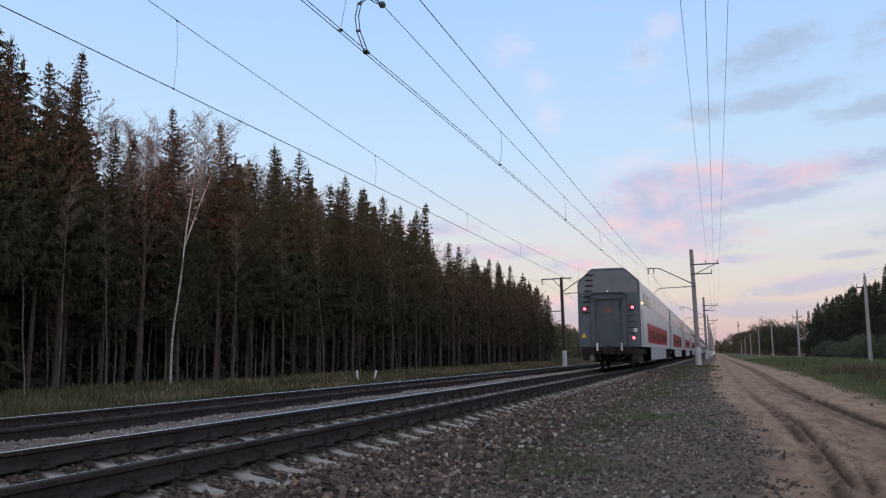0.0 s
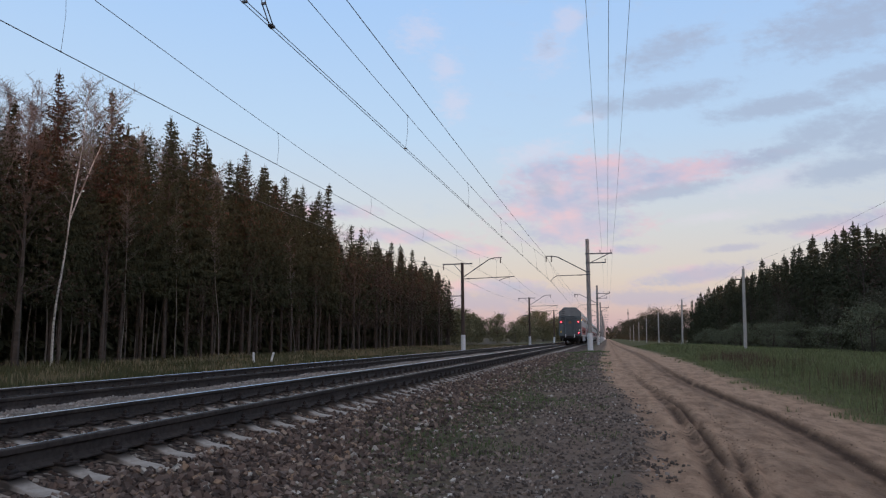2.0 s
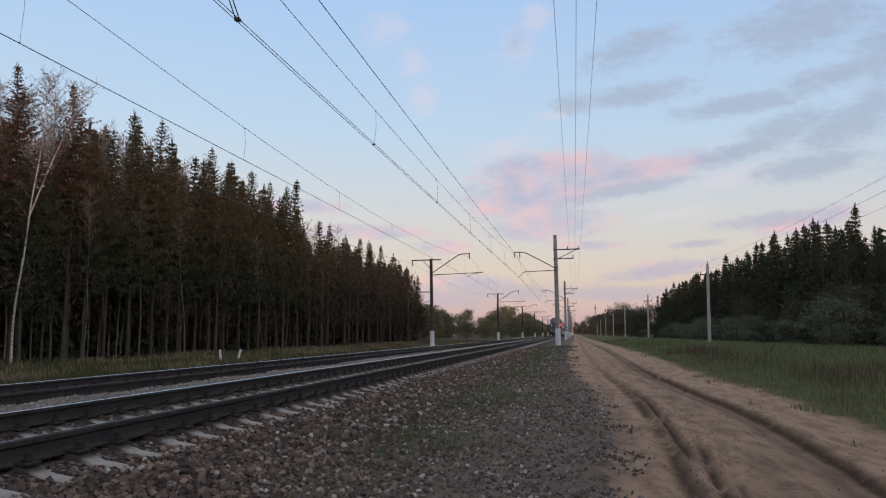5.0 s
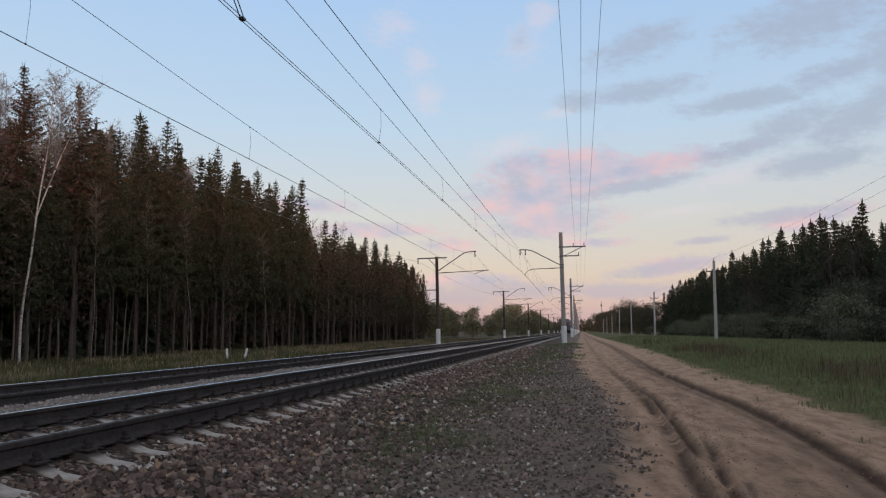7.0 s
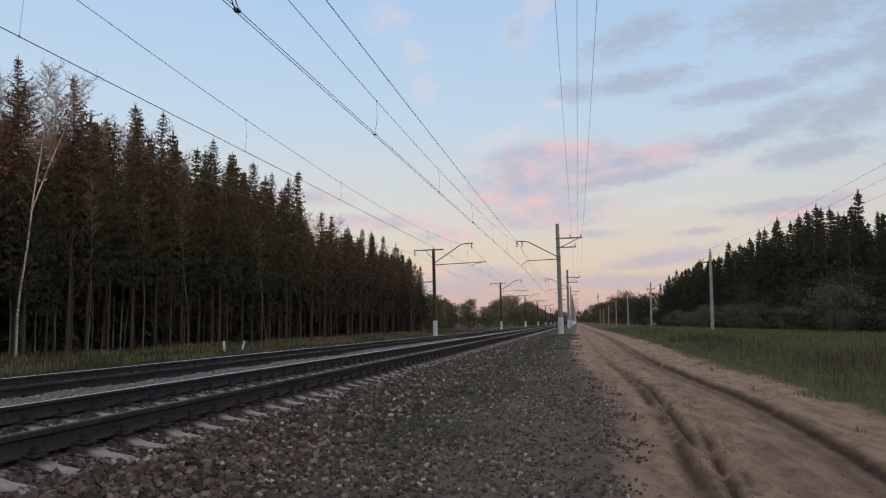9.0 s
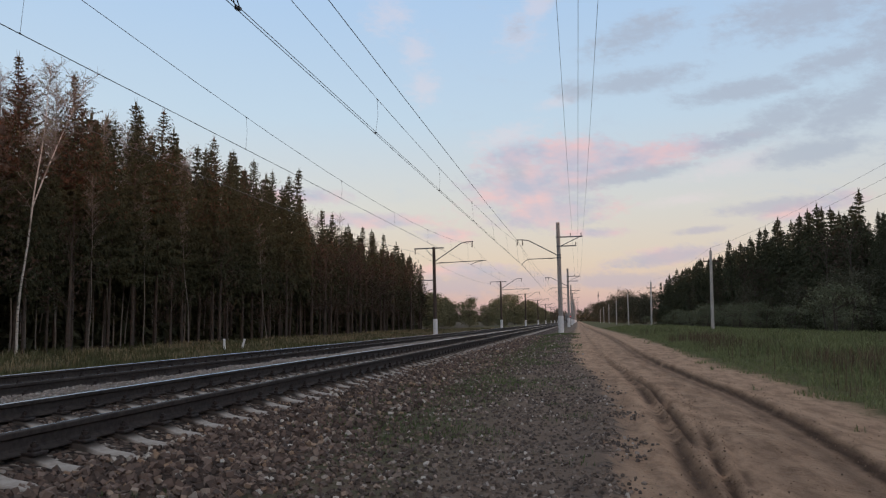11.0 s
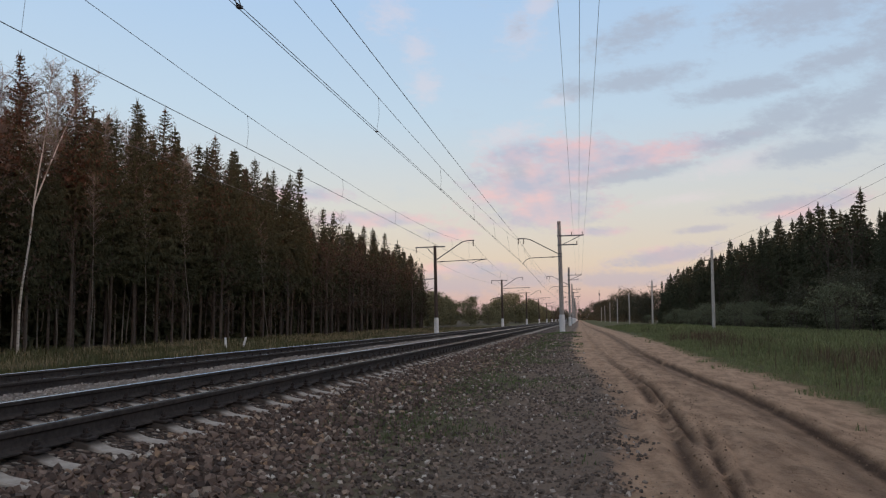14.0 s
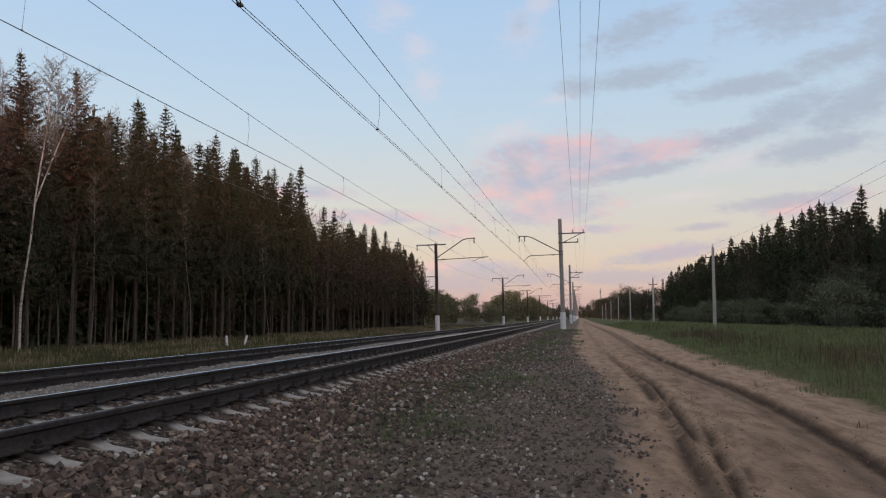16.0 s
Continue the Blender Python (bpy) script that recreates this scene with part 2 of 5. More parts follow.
# ---- mesh helpers ----
class Shape:
    """Collects vertices and faces of one mesh."""

    def __init__(self):
        self.v, self.f, self.m = [], [], []

    def add(self, verts, faces, slot=0):
        o = len(self.v)
        self.v += [tuple(p) for p in verts]
        self.f += [tuple(i + o for i in f) for f in faces]
        self.m += [slot] * len(faces)
        return self

    def box(self, x0, x1, y0, y1, z0, z1, slot=0, bevel=0.0):
        if bevel:
            b = bevel
            ring = [(x0 + b, y0), (x1 - b, y0), (x1, y0 + b), (x1, y1 - b), (x1 - b, y1), (x0 + b, y1), (x0, y1 - b), (x0, y0 + b)]
            inner = [(min(max(x, x0 + b), x1 - b), min(max(y, y0 + b), y1 - b)) for x, y in ring]
            rows = [[(x, y, z0) for x, y in ring], [(x, y, z1 - b) for x, y in ring], [(x, y, z1) for x, y in inner]]
            return self.loft(rows, slot)
        v = [(x, y, z) for z in (z0, z1) for x, y in ((x0, y0), (x1, y0), (x1, y1), (x0, y1))]
        return self.add(v, [(3, 2, 1, 0), (4, 5, 6, 7), (0, 1, 5, 4), (1, 2, 6, 5), (2, 3, 7, 6), (3, 0, 4, 7)], slot)

    def loft(self, rows, slot=0, caps=True):
        n = len(rows[0])
        v = [p for r in rows for p in r]
        f = [(i * n + j, i * n + (j + 1) % n, (i + 1) * n + (j + 1) % n, (i + 1) * n + j) for i in range(len(rows) - 1) for j in range(n)]
        if caps:
            f += [tuple(range(n))[::-1], tuple(range((len(rows) - 1) * n, len(rows) * n))]
        return self.add(v, f, slot)

    def tube(self, points, radii, sides=6, slot=0, caps=True):
        pts = [Vector(p) for p in points]
        if not isinstance(radii, (list, tuple)):
            radii = [radii] * len(pts)
        rows = []
        for i, (p, r) in enumerate(zip(pts, radii)):
            d = (pts[min(i + 1, len(pts) - 1)] - pts[max(i - 1, 0)]).normalized()
            a = d.cross(Vector((0, 0, 1)) if abs(d.z) < 0.9 else Vector((1, 0, 0))).normalized()
            b = a.cross(d)
            rows.append([p + a * (r * math.cos(q)) + b * (r * math.sin(q)) for q in (math.tau * j / sides for j in range(sides))])
        return self.loft(rows, slot, caps)

    def mesh(self, name, materials, smooth=False):
        me = bpy.data.meshes.new(name)
        me.from_pydata(self.v, [], self.f)
        for m in materials if isinstance(materials, (list, tuple)) else [materials]:
            me.materials.append(m)
        if any(self.m):
            me.polygons.foreach_set("material_index", self.m)
        if smooth:
            me.polygons.foreach_set("use_smooth", [True] * len(me.polygons))
        me.update()
        return me


def thing(name, shape, mats, label, category, group="", kind="", at=None, smooth=False):
    ob = new(name, shape.mesh(name, mats, smooth) if shape else None)
    if at is not None:
        ob.matrix_basis = at
    return tagged(ob, label, category, group, kind)


def part(name, shape, mats, parent, label="", at=None, smooth=False):
    ob = new(name, shape if isinstance(shape, bpy.types.Mesh) else shape.mesh(name, mats, smooth))
    ob.parent = parent
    if at is not None:
        ob.matrix_basis = at
    return tagged(ob, label)


def mesh_of(name, verts, faces, mat, smooth=False):
    """A mesh from arrays: verts (n, 3), faces (m, 3 or 4)."""
    me = bpy.data.meshes.new(name)
    verts, faces = np.asarray(verts, np.float32), np.asarray(faces, np.int32)
    me.vertices.add(len(verts))
    me.vertices.foreach_set("co", verts.ravel())
    me.loops.add(faces.size)
    me.loops.foreach_set("vertex_index", faces.ravel())
    me.polygons.add(len(faces))
    me.polygons.foreach_set("loop_start", np.arange(0, faces.size, faces.shape[1], dtype=np.int32))
    me.polygons.foreach_set("use_smooth", np.full(len(faces), smooth))
    me.materials.append(mat)
    me.update(calc_edges=True)
    return me


# ---- the ground ----
def hashed(i, j, seed):
    h = np.sin(i * 127.1 + j * 311.7 + seed * 74.7) * 43758.5453
    return h - np.floor(h)


def grain(x, y, size, seed=0):
    """Smooth value noise between -1 and 1."""
    x, y = np.asarray(x, float) / size, np.asarray(y, float) / size
    i, j = np.floor(x), np.floor(y)
    u, v = x - i, y - j
    u, v = u * u * (3 - 2 * u), v * v * (3 - 2 * v)
    a, b, c, d = (hashed(i + p, j + q, seed) for p, q in ((0, 0), (1, 0), (0, 1), (1, 1)))
    return 2 * (a + (b - a) * u + (c - a) * v + (a - b - c + d) * u * v) - 1


def step(v, lo, hi):
    t = np.clip((v - lo) / (hi - lo), 0, 1)
    return t * t * (3 - 2 * t)


PROFILE_X = [-4000, -60, -31, -24, -15.4, -13.7, -12.1, -11.3, -8.4, -7.7, -6.9, -6.5, -6.25, -6.0, -5.9, -5.6, -4.7, -4.4, -4.3, -4.08, -3.86, -3.6, -3.3, -1.6, -0.2, 0.3, 4.2, 6.0, 12.0, 16.0, 26.0, 60, 4000]
PROFILE_Z = [-0.5, -0.5, -0.5, -0.45, -0.15, 0.08, 0.15, 0.17, 0.19, 0.35, 0.35, 0.28, 0.275, 0.325, 0.325, 0.262, 0.262, 0.315, 0.308, 0.256, 0.222, 0.205, 0.17, 0.02, 0.0, 0.0, 0.02, 0.05, 0.05, -0.15, -0.3, -0.3, -0.3]


def lane(ys, xs):
    """A line along the sand track: its x for any y, slightly wavering."""
    def at(y):
        return np.interp(y, ys, xs) + 0.03 * grain(y * 0 + 3, y, 2.6, len(ys)) * step(y, 4, 8)
    return at


SAND_EDGE = lane([3, 6.2, 9.1, 11.5, 14.4, 19.3, 25.3, 40, 130], [0.25, 0.32, 0.54, 0.6, 0.58, 0.37, -0.16, -0.38, -0.1])
GRASS_EDGE = lane([3, 10.8, 15.4, 18.8, 22.8, 29, 45, 52, 130], [3.9, 3.96, 4.03, 4.05, 3.72, 3.7, 3.7, 3.3, 2.6])
RUT_WIDE = lane([3, 6.3, 8.4, 11.2, 15.7, 20.4, 29.8, 60], [0.98, 1.03, 1.1, 1.17, 1.27, 1.14, 0.8, 0.5])
RUT_DEEP = lane([5, 8.4, 9.9, 12.3, 15.1, 18.9, 24], [1.2, 1.27, 1.3, 1.37, 1.43, 1.33, 1.1])
RUT_FRESH = lane([4, 6.3, 7.1, 8.1, 9.9, 14], [1.15, 1.23, 1.28, 1.36, 1.53, 1.8])
RUT_FAINT = lane([4, 6.4, 8.1, 11], [1.22, 1.38, 1.56, 1.85])
RUT_BANK = lane([3, 7.2, 8.5, 11, 12.7, 14.7, 17.1, 20.5, 25.5, 36.7, 54, 130], [2.45, 2.68, 2.80, 2.92, 2.96, 2.93, 2.83, 2.68, 2.42, 2.34, 2.2, 1.4])


def bell(v, width):
    return np.exp(-(v / width) ** 2)


def shaken(x, y):
    return x + 0.012 * grain(x * 0.5, y, 0.55, 71) + 0.010 * grain(x, y, 0.13, 72)


def ruts(x, y):
    """Height of the wheel ruts: two soft ones, two fresh cuts, and a low bank on the meadow side."""
    x = shaken(x, y)
    a, b, c, d, e = (x - line(y) for line in (RUT_WIDE, RUT_DEEP, RUT_FRESH, RUT_FAINT, RUT_BANK))
    deep, fresh = step(y, 8.2, 9.6) * (1 - step(y, 17, 21)), 1 - step(y, 9.2, 11)
    r = -0.08 * step(a, -0.22, -0.02) * (1 - step(a, 0.02, 0.10)) * (1 - 0.75 * step(y, 18, 30)) + 0.022 * bell(a + 0.30, 0.10) + 0.012 * bell(a - 0.12, 0.06)
    r += deep * (-0.095 * bell(b, 0.06) + 0.03 * bell(b - 0.13, 0.06)) + fresh * (-0.075 * bell(c, 0.06) + 0.03 * bell(c - 0.12, 0.05))
    r += -0.03 * bell(d, 0.05) * (1 - step(y, 8.5, 10.5)) - 0.02 * bell(x - 0.72, 0.18)
    r += (1 - 0.6 * step(y, 24, 45)) * (-0.10 * step(e, -0.75, -0.06) * (1 - step(e, -0.02, 0.10)) + 0.035 * bell(e - 0.16, 0.12))
    return r * step(x, 0.3, 0.6)


def damp_soil_and_shade(x, y):
    """Where the wheels have turned up damp earth, with the ruts' shade painted in."""
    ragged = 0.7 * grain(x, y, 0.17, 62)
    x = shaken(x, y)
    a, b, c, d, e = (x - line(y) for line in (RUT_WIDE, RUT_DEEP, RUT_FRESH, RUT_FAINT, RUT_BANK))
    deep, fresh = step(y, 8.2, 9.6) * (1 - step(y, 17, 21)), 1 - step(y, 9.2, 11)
    # shade in the soft rut, put into the colour
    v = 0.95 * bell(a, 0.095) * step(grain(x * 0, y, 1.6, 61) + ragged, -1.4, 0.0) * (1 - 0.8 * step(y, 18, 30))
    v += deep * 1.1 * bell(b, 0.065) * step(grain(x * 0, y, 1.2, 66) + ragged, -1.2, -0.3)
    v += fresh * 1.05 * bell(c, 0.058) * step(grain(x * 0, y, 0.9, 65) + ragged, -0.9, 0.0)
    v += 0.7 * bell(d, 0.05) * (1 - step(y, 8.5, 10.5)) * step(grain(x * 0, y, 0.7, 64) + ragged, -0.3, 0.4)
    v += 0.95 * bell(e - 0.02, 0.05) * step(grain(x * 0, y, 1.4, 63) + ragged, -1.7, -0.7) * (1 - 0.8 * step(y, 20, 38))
    # broad shading below the bank, painted as darker earth
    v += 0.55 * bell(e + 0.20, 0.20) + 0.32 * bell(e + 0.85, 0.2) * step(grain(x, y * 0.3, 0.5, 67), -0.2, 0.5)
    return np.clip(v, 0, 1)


def ground_z(x, y):
    x, y = np.asarray(x, float), np.asarray(y, float)
    z = np.interp(x, PROFILE_X, PROFILE_Z)
    z = z + 0.3 * step(y, 8, 58) * step(x, -3.0, -1.2) * (1 - step(x, 20, 40))
    # wheel ruts of the sand track
    z = z + ruts(x, y)
    z = z + 0.05 * bell(x - SAND_EDGE(y) + 0.25, 0.2)
    rough = np.where((x > 0.3) & (x < 4.3), 0.3, np.where((x > -6.6) & (x < -3.7), 0.12, 1.0))
    z = z + rough * (0.018 * grain(x, y, 0.35, 1) + 0.03 * grain(x, y, 1.3, 2))
    road = step(x, 0.35, 0.6) * (1 - step(x, 3.6, 4.2))
    z = z + road * (0.005 * grain(x, y, 0.15, 11) + 0.010 * grain(x, y * 0.25, 0.5, 12) + 0.005 * grain(x, y, 0.09, 13))
    wide = step(np.abs(x + 6), 8, 20)
    z = z + wide * (0.12 * grain(x, y, 6.0, 3) + 0.06 * grain(x, y, 2.0, 4))
    return z


def ground_paint(k, pos):
    sep = k.n("ShaderNodeSeparateXYZ")
    k.put(sep.inputs[0], pos)
    x, y, z = sep.outputs
    n1, n2 = k.noise(pos, 0.9, 5.0, 0.6), k.noise(pos, 6.0, 5.0, 0.65)
    n3 = k.noise(pos, 45.0, 4.0, 0.7)
    wob = k.math("ADD", x, k.math("ADD", k.math("MULTIPLY", k.math("SUBTRACT", n1, 0.5), 0.9), k.math("MULTIPLY", k.math("SUBTRACT", n2, 0.5), 0.5)))
    stones = k.voronoi(pos, 17.0, "Color")
    edge = k.voronoi(pos, 17.0)
    tone = k.n("ShaderNodeSeparateColor")
    k.put(tone.inputs[0], stones)
    gravel = k.ramp(tone.outputs[0], [(0.0, (0.058, 0.046, 0.039)), (0.5, (0.14, 0.107, 0.089)), (0.85, (0.225, 0.174, 0.145)), (1.0, (0.42, 0.37, 0.325))])
    gravel = k.mix(k.smooth(edge, 0.42, 0.75), gravel, (0.03, 0.026, 0.026))
    dust = k.mix(n3, (0.145, 0.110, 0.088), (0.30, 0.228, 0.18))
    verge = k.mix(k.smooth(n2, 0.3, 0.52), gravel, dust)
    green = k.mix(n3, (0.055, 0.064, 0.028), (0.12, 0.13, 0.06))
    strip = k.smooth(k.math("ABSOLUTE", k.math("ADD", wob, 2.0)), 1.1, 0.2)
    mossy = k.mix(k.math("MULTIPLY", strip, k.smooth(k.math("ADD", n1, k.math("MULTIPLY", n2, 0.5)), 0.55, 0.85, 0.0, 0.75)), verge, green)
    sand = k.mix(n1, (0.48, 0.308, 0.203), (0.65, 0.447, 0.31))
    n4 = k.noise(k.scaled(pos, 1.0, 0.35, 1.0), 3.2, 6.0, 0.7)
    sand = k.mix(k.smooth(n4, 0.40, 0.66, 0.0, 0.7), sand, (0.25, 0.158, 0.105))
    sand = k.mix(k.math("MULTIPLY", k.smooth(n3, 0.52, 0.75), 0.6), sand, (0.13, 0.09, 0.065))
    sand = k.mix(k.smooth(n2, 0.56, 0.74, 0.0, 0.5), sand, (0.16, 0.108, 0.08))
    # dark earth of the ruts, their shade painted into the sand colour
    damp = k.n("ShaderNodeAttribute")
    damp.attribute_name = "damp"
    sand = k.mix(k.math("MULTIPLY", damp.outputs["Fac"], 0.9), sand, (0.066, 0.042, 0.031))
    grass = k.mix(n2, (0.075, 0.075, 0.03), (0.16, 0.15, 0.07))
    litter = k.mix(n2, (0.05, 0.04, 0.028), (0.13, 0.105, 0.07))
    dry = k.mix(k.smooth(n1, 0.38, 0.6), litter, grass)
    c = k.mix(k.smooth(wob, -32.0, -28.0), litter, dry)
    c = k.mix(k.smooth(wob, -13.6, -12.6), c, gravel)
    pale = k.mix(n3, (0.16, 0.13, 0.11), (0.42, 0.36, 0.31))
    between = k.math("MULTIPLY", k.smooth(wob, -8.7, -8.3), k.smooth(wob, -6.4, -6.8))
    c = k.mix(k.math("MULTIPLY", between, k.smooth(n2, 0.3, 0.6, 0.2, 0.8)), c, pale)
    red_ballast = k.mix(k.smooth(n2, 0.35, 0.65, 0.1, 0.7), c, (0.085, 0.052, 0.042))
    c = k.mix(k.math("MULTIPLY", k.smooth(wob, -4.2, -3.8), k.smooth(wob, -1.8, -2.6)), c, red_ballast)
    c = k.mix(k.smooth(wob, -2.9, -2.0), c, mossy)
    shift = k.math("SUBTRACT", wob, x)
    sandy, grassy = k.n("ShaderNodeAttribute"), k.n("ShaderNodeAttribute")
    sandy.attribute_name, grassy.attribute_name = "sandy", "grassy"
    sandy = k.math("ADD", sandy.outputs["Fac"], k.math("MULTIPLY", shift, 0.7))
    grassy = k.math("ADD", grassy.outputs["Fac"], shift)
    c = k.mix(k.math("MULTIPLY", k.smooth(sandy, -0.3, 0.25), k.smooth(k.math("ADD", n2, k.math("MULTIPLY", k.smooth(sandy, -0.2, 0.25), 0.5)), 0.45, 0.65)), c, sand)
    c = k.mix(k.smooth(grassy, -0.1, 0.7), c, grass)
    c = k.mix(k.smooth(wob, 13.0, 22.0), c, dry)
    # tyre lugs pressed across the track
    lug = k.math("SINE", k.math("ADD", k.math("MULTIPLY", y, 46.0), k.math("MULTIPLY", n2, 14.0)))
    lane = k.math("MULTIPLY", k.smooth(wob, 1.65, 1.9), k.smooth(wob, 2.6, 2.3))
    lane2 = k.math("MULTIPLY", k.smooth(wob, 0.5, 0.62), k.smooth(wob, 0.9, 0.8))
    lug = k.math("MULTIPLY", k.math("MULTIPLY", lug, k.math("ADD", lane, lane2)), k.smooth(n1, 0.40, 0.56, 0.0, 0.55))
    bump = k.math("ADD", k.math("ADD", k.math("MULTIPLY", n3, 0.7), k.math("MULTIPLY", n2, 0.9)), lug)
    return c, bump, 0.06


def make_ground():
    xs = np.concatenate([[-4000, -2000, -900, -400, -200, -120, -80], np.arange(-60, -14, 1.0), np.arange(-14, -3.5, 0.2), np.arange(-3.5, 0.3, 0.1),
                         np.arange(0.3, 4.4, 0.04), np.arange(4.4, 8, 0.2), np.arange(8, 30, 0.8), np.arange(30, 61, 3.0), [80, 120, 200, 400, 900, 2000, 4000]])
    ys = np.concatenate([[-4000, -1500, -500, -200, -80, -40, -20, -10, -5], np.arange(-2, 3, 0.5), np.arange(3, 13, 0.09), np.arange(13, 30, 0.26), np.arange(30, 70, 0.8),
                         np.arange(70, 200, 3.0), np.arange(200, 700, 25.0), [800, 1000, 1400, 2000, 3000, 4500]])
    gx, gy = np.meshgrid(xs, ys)
    v = np.stack([gx, gy, ground_z(gx, gy)], -1).reshape(-1, 3)
    n, m = len(xs), len(ys)
    i = (np.arange(m - 1)[:, None] * n + np.arange(n - 1)[None, :]).ravel()
    f = np.stack([i, i + 1, i + n + 1, i + n], -1)
    me = mesh_of("ground", v, f, material("ground_soil", ground_paint, 0.95, 0.0, 0.15), True)
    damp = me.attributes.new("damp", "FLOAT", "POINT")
    damp.data.foreach_set("value", damp_soil_and_shade(v[:, 0], v[:, 1]).astype(np.float32))
    for name, line in (("sandy", SAND_EDGE), ("grassy", GRASS_EDGE)):
        me.attributes.new(name, "FLOAT", "POINT").data.foreach_set("value", (v[:, 0] - line(v[:, 1])).astype(np.float32))
    tagged(new("ground", me), "open ground of gravel, sandy wheel track and grass", "ground", kind="structure")


make_ground()


# ---- the railway ----
def rail_profile(x, top):
    """Half profile of a rail, mirrored about x."""
    half = [(0.075, -0.18), (0.075, -0.168), (0.02, -0.15), (0.009, -0.13), (0.009, -0.06), (0.036, -0.042), (0.0365, -0.008), (0.03, 0.0)]
    return [(x + a, top + b) for a, b in half] + [(x - a, top + b) for a, b in reversed(half)]


def make_track(centre, level, label):
    track = thing("railway_track", None, None, label, "railway track", "railway tracks", at=pose(centre, 0, level - RAIL))
    ys = [-60, 0, 60, 160, 400, 800, 1600]
    for side in (-0.797, 0.797):
        ring = rail_profile(side, RAIL)
        part("rail", Shape().loft([[(x, y, z) for x, z in ring] for y in ys]), RAILSIDE, track, "rust-brown steel rail")
        # the wheels polish the inner edge of the head most
        k = -1 if side > 0 else 1
        reach = -0.012 if k > 0 else 0.016
        band = [(0.033 * k, -0.012), (0.037 * k, -0.004), (0.029 * k, 0.003), (0.022 * k, 0.004), (reach * k, 0.003), (reach * k, -0.004)]
        band = band if k < 0 else band[::-1]
        part("running_surface", Shape().loft([[(side + x, y, RAIL + z) for x, z in band] for y in ys]), RAILTOP, track, "rail head polished bright by wheels")
    return track


def sleeper_shape():
    s = Shape()
    rows = []
    top = RAIL - 0.185
    for x, drop in ((-1.375, 0.12), (-1.34, 0.10), (-1.12, 0.07), (-0.92, 0.0), (-0.67, 0.0), (-0.47, 0.06), (-0.3, 0.08), (0.3, 0.08), (0.47, 0.06), (0.67, 0.0), (0.92, 0.0), (1.12, 0.07), (1.34, 0.10), (1.375, 0.12)):
        h = top - abs(drop)
        rows.append([(x, -0.13, h - 0.2), (x, 0.13, h - 0.2), (x, 0.088, h - 0.010), (x, 0.078, h), (x, -0.078, h), (x, -0.088, h - 0.010)])
    return s.loft(rows)


def clip_shape():
    s = Shape()
    top = RAIL - 0.185
    s.box(-0.19, 0.19, -0.085, 0.085, top + 0.002, top + 0.024, bevel=0.008)
    for side in (-1, 1):
        s.box(side * 0.125 - 0.03, side * 0.125 + 0.03, -0.05, 0.05, top + 0.02, top + 0.055, bevel=0.012)
        s.tube([(side * 0.125, 0, top + 0.05), (side * 0.125, 0, top + 0.10)], 0.018, 6)
        s.tube([(side * 0.125, 0, top + 0.06), (side * 0.125, 0, top + 0.085)], 0.03, 6)
    return s


near_track = make_track(NEAR, RAIL, "straight railway track on concrete sleepers in brown ballast")
far_track = make_track(FAR, RAIL_FAR, "second railway track, its rails dark with rust")


# ---- masts of the overhead line ----
def ins_stack(s, top, bottom, n=4, r=0.07):
    a, b = Vector(top), Vector(bottom)
    for i in range(n):
        p, q = a.lerp(b, (i + 0.25) / n), a.lerp(b, (i + 0.75) / n)
        s.tube([p, q], [r, r * 0.6], 8)
    s.tube([a, b], r * 0.35, 6)
    return s


def mast_base(name, height, r0, r1, mat, lime, label, group):
    mast = thing(name, None, None, label, "railway mast", group)
    s = Shape()
    s.tube([(0, 0, -0.6), (0, 0, height * 0.5), (0, 0, height)], [r0, (r0 + r1) / 2, r1], 12)
    part("pole", s, mat, mast, smooth=False)
    s = Shape()
    s.tube([(0, 0, -0.5), (0, 0, lime - 0.05), (0, 0, lime)], [r0 + 0.035, r0 + 0.03, r0 + 0.012], 12)
    part("painted_base", s, LIME, mast, "white limewashed base")
    return mast


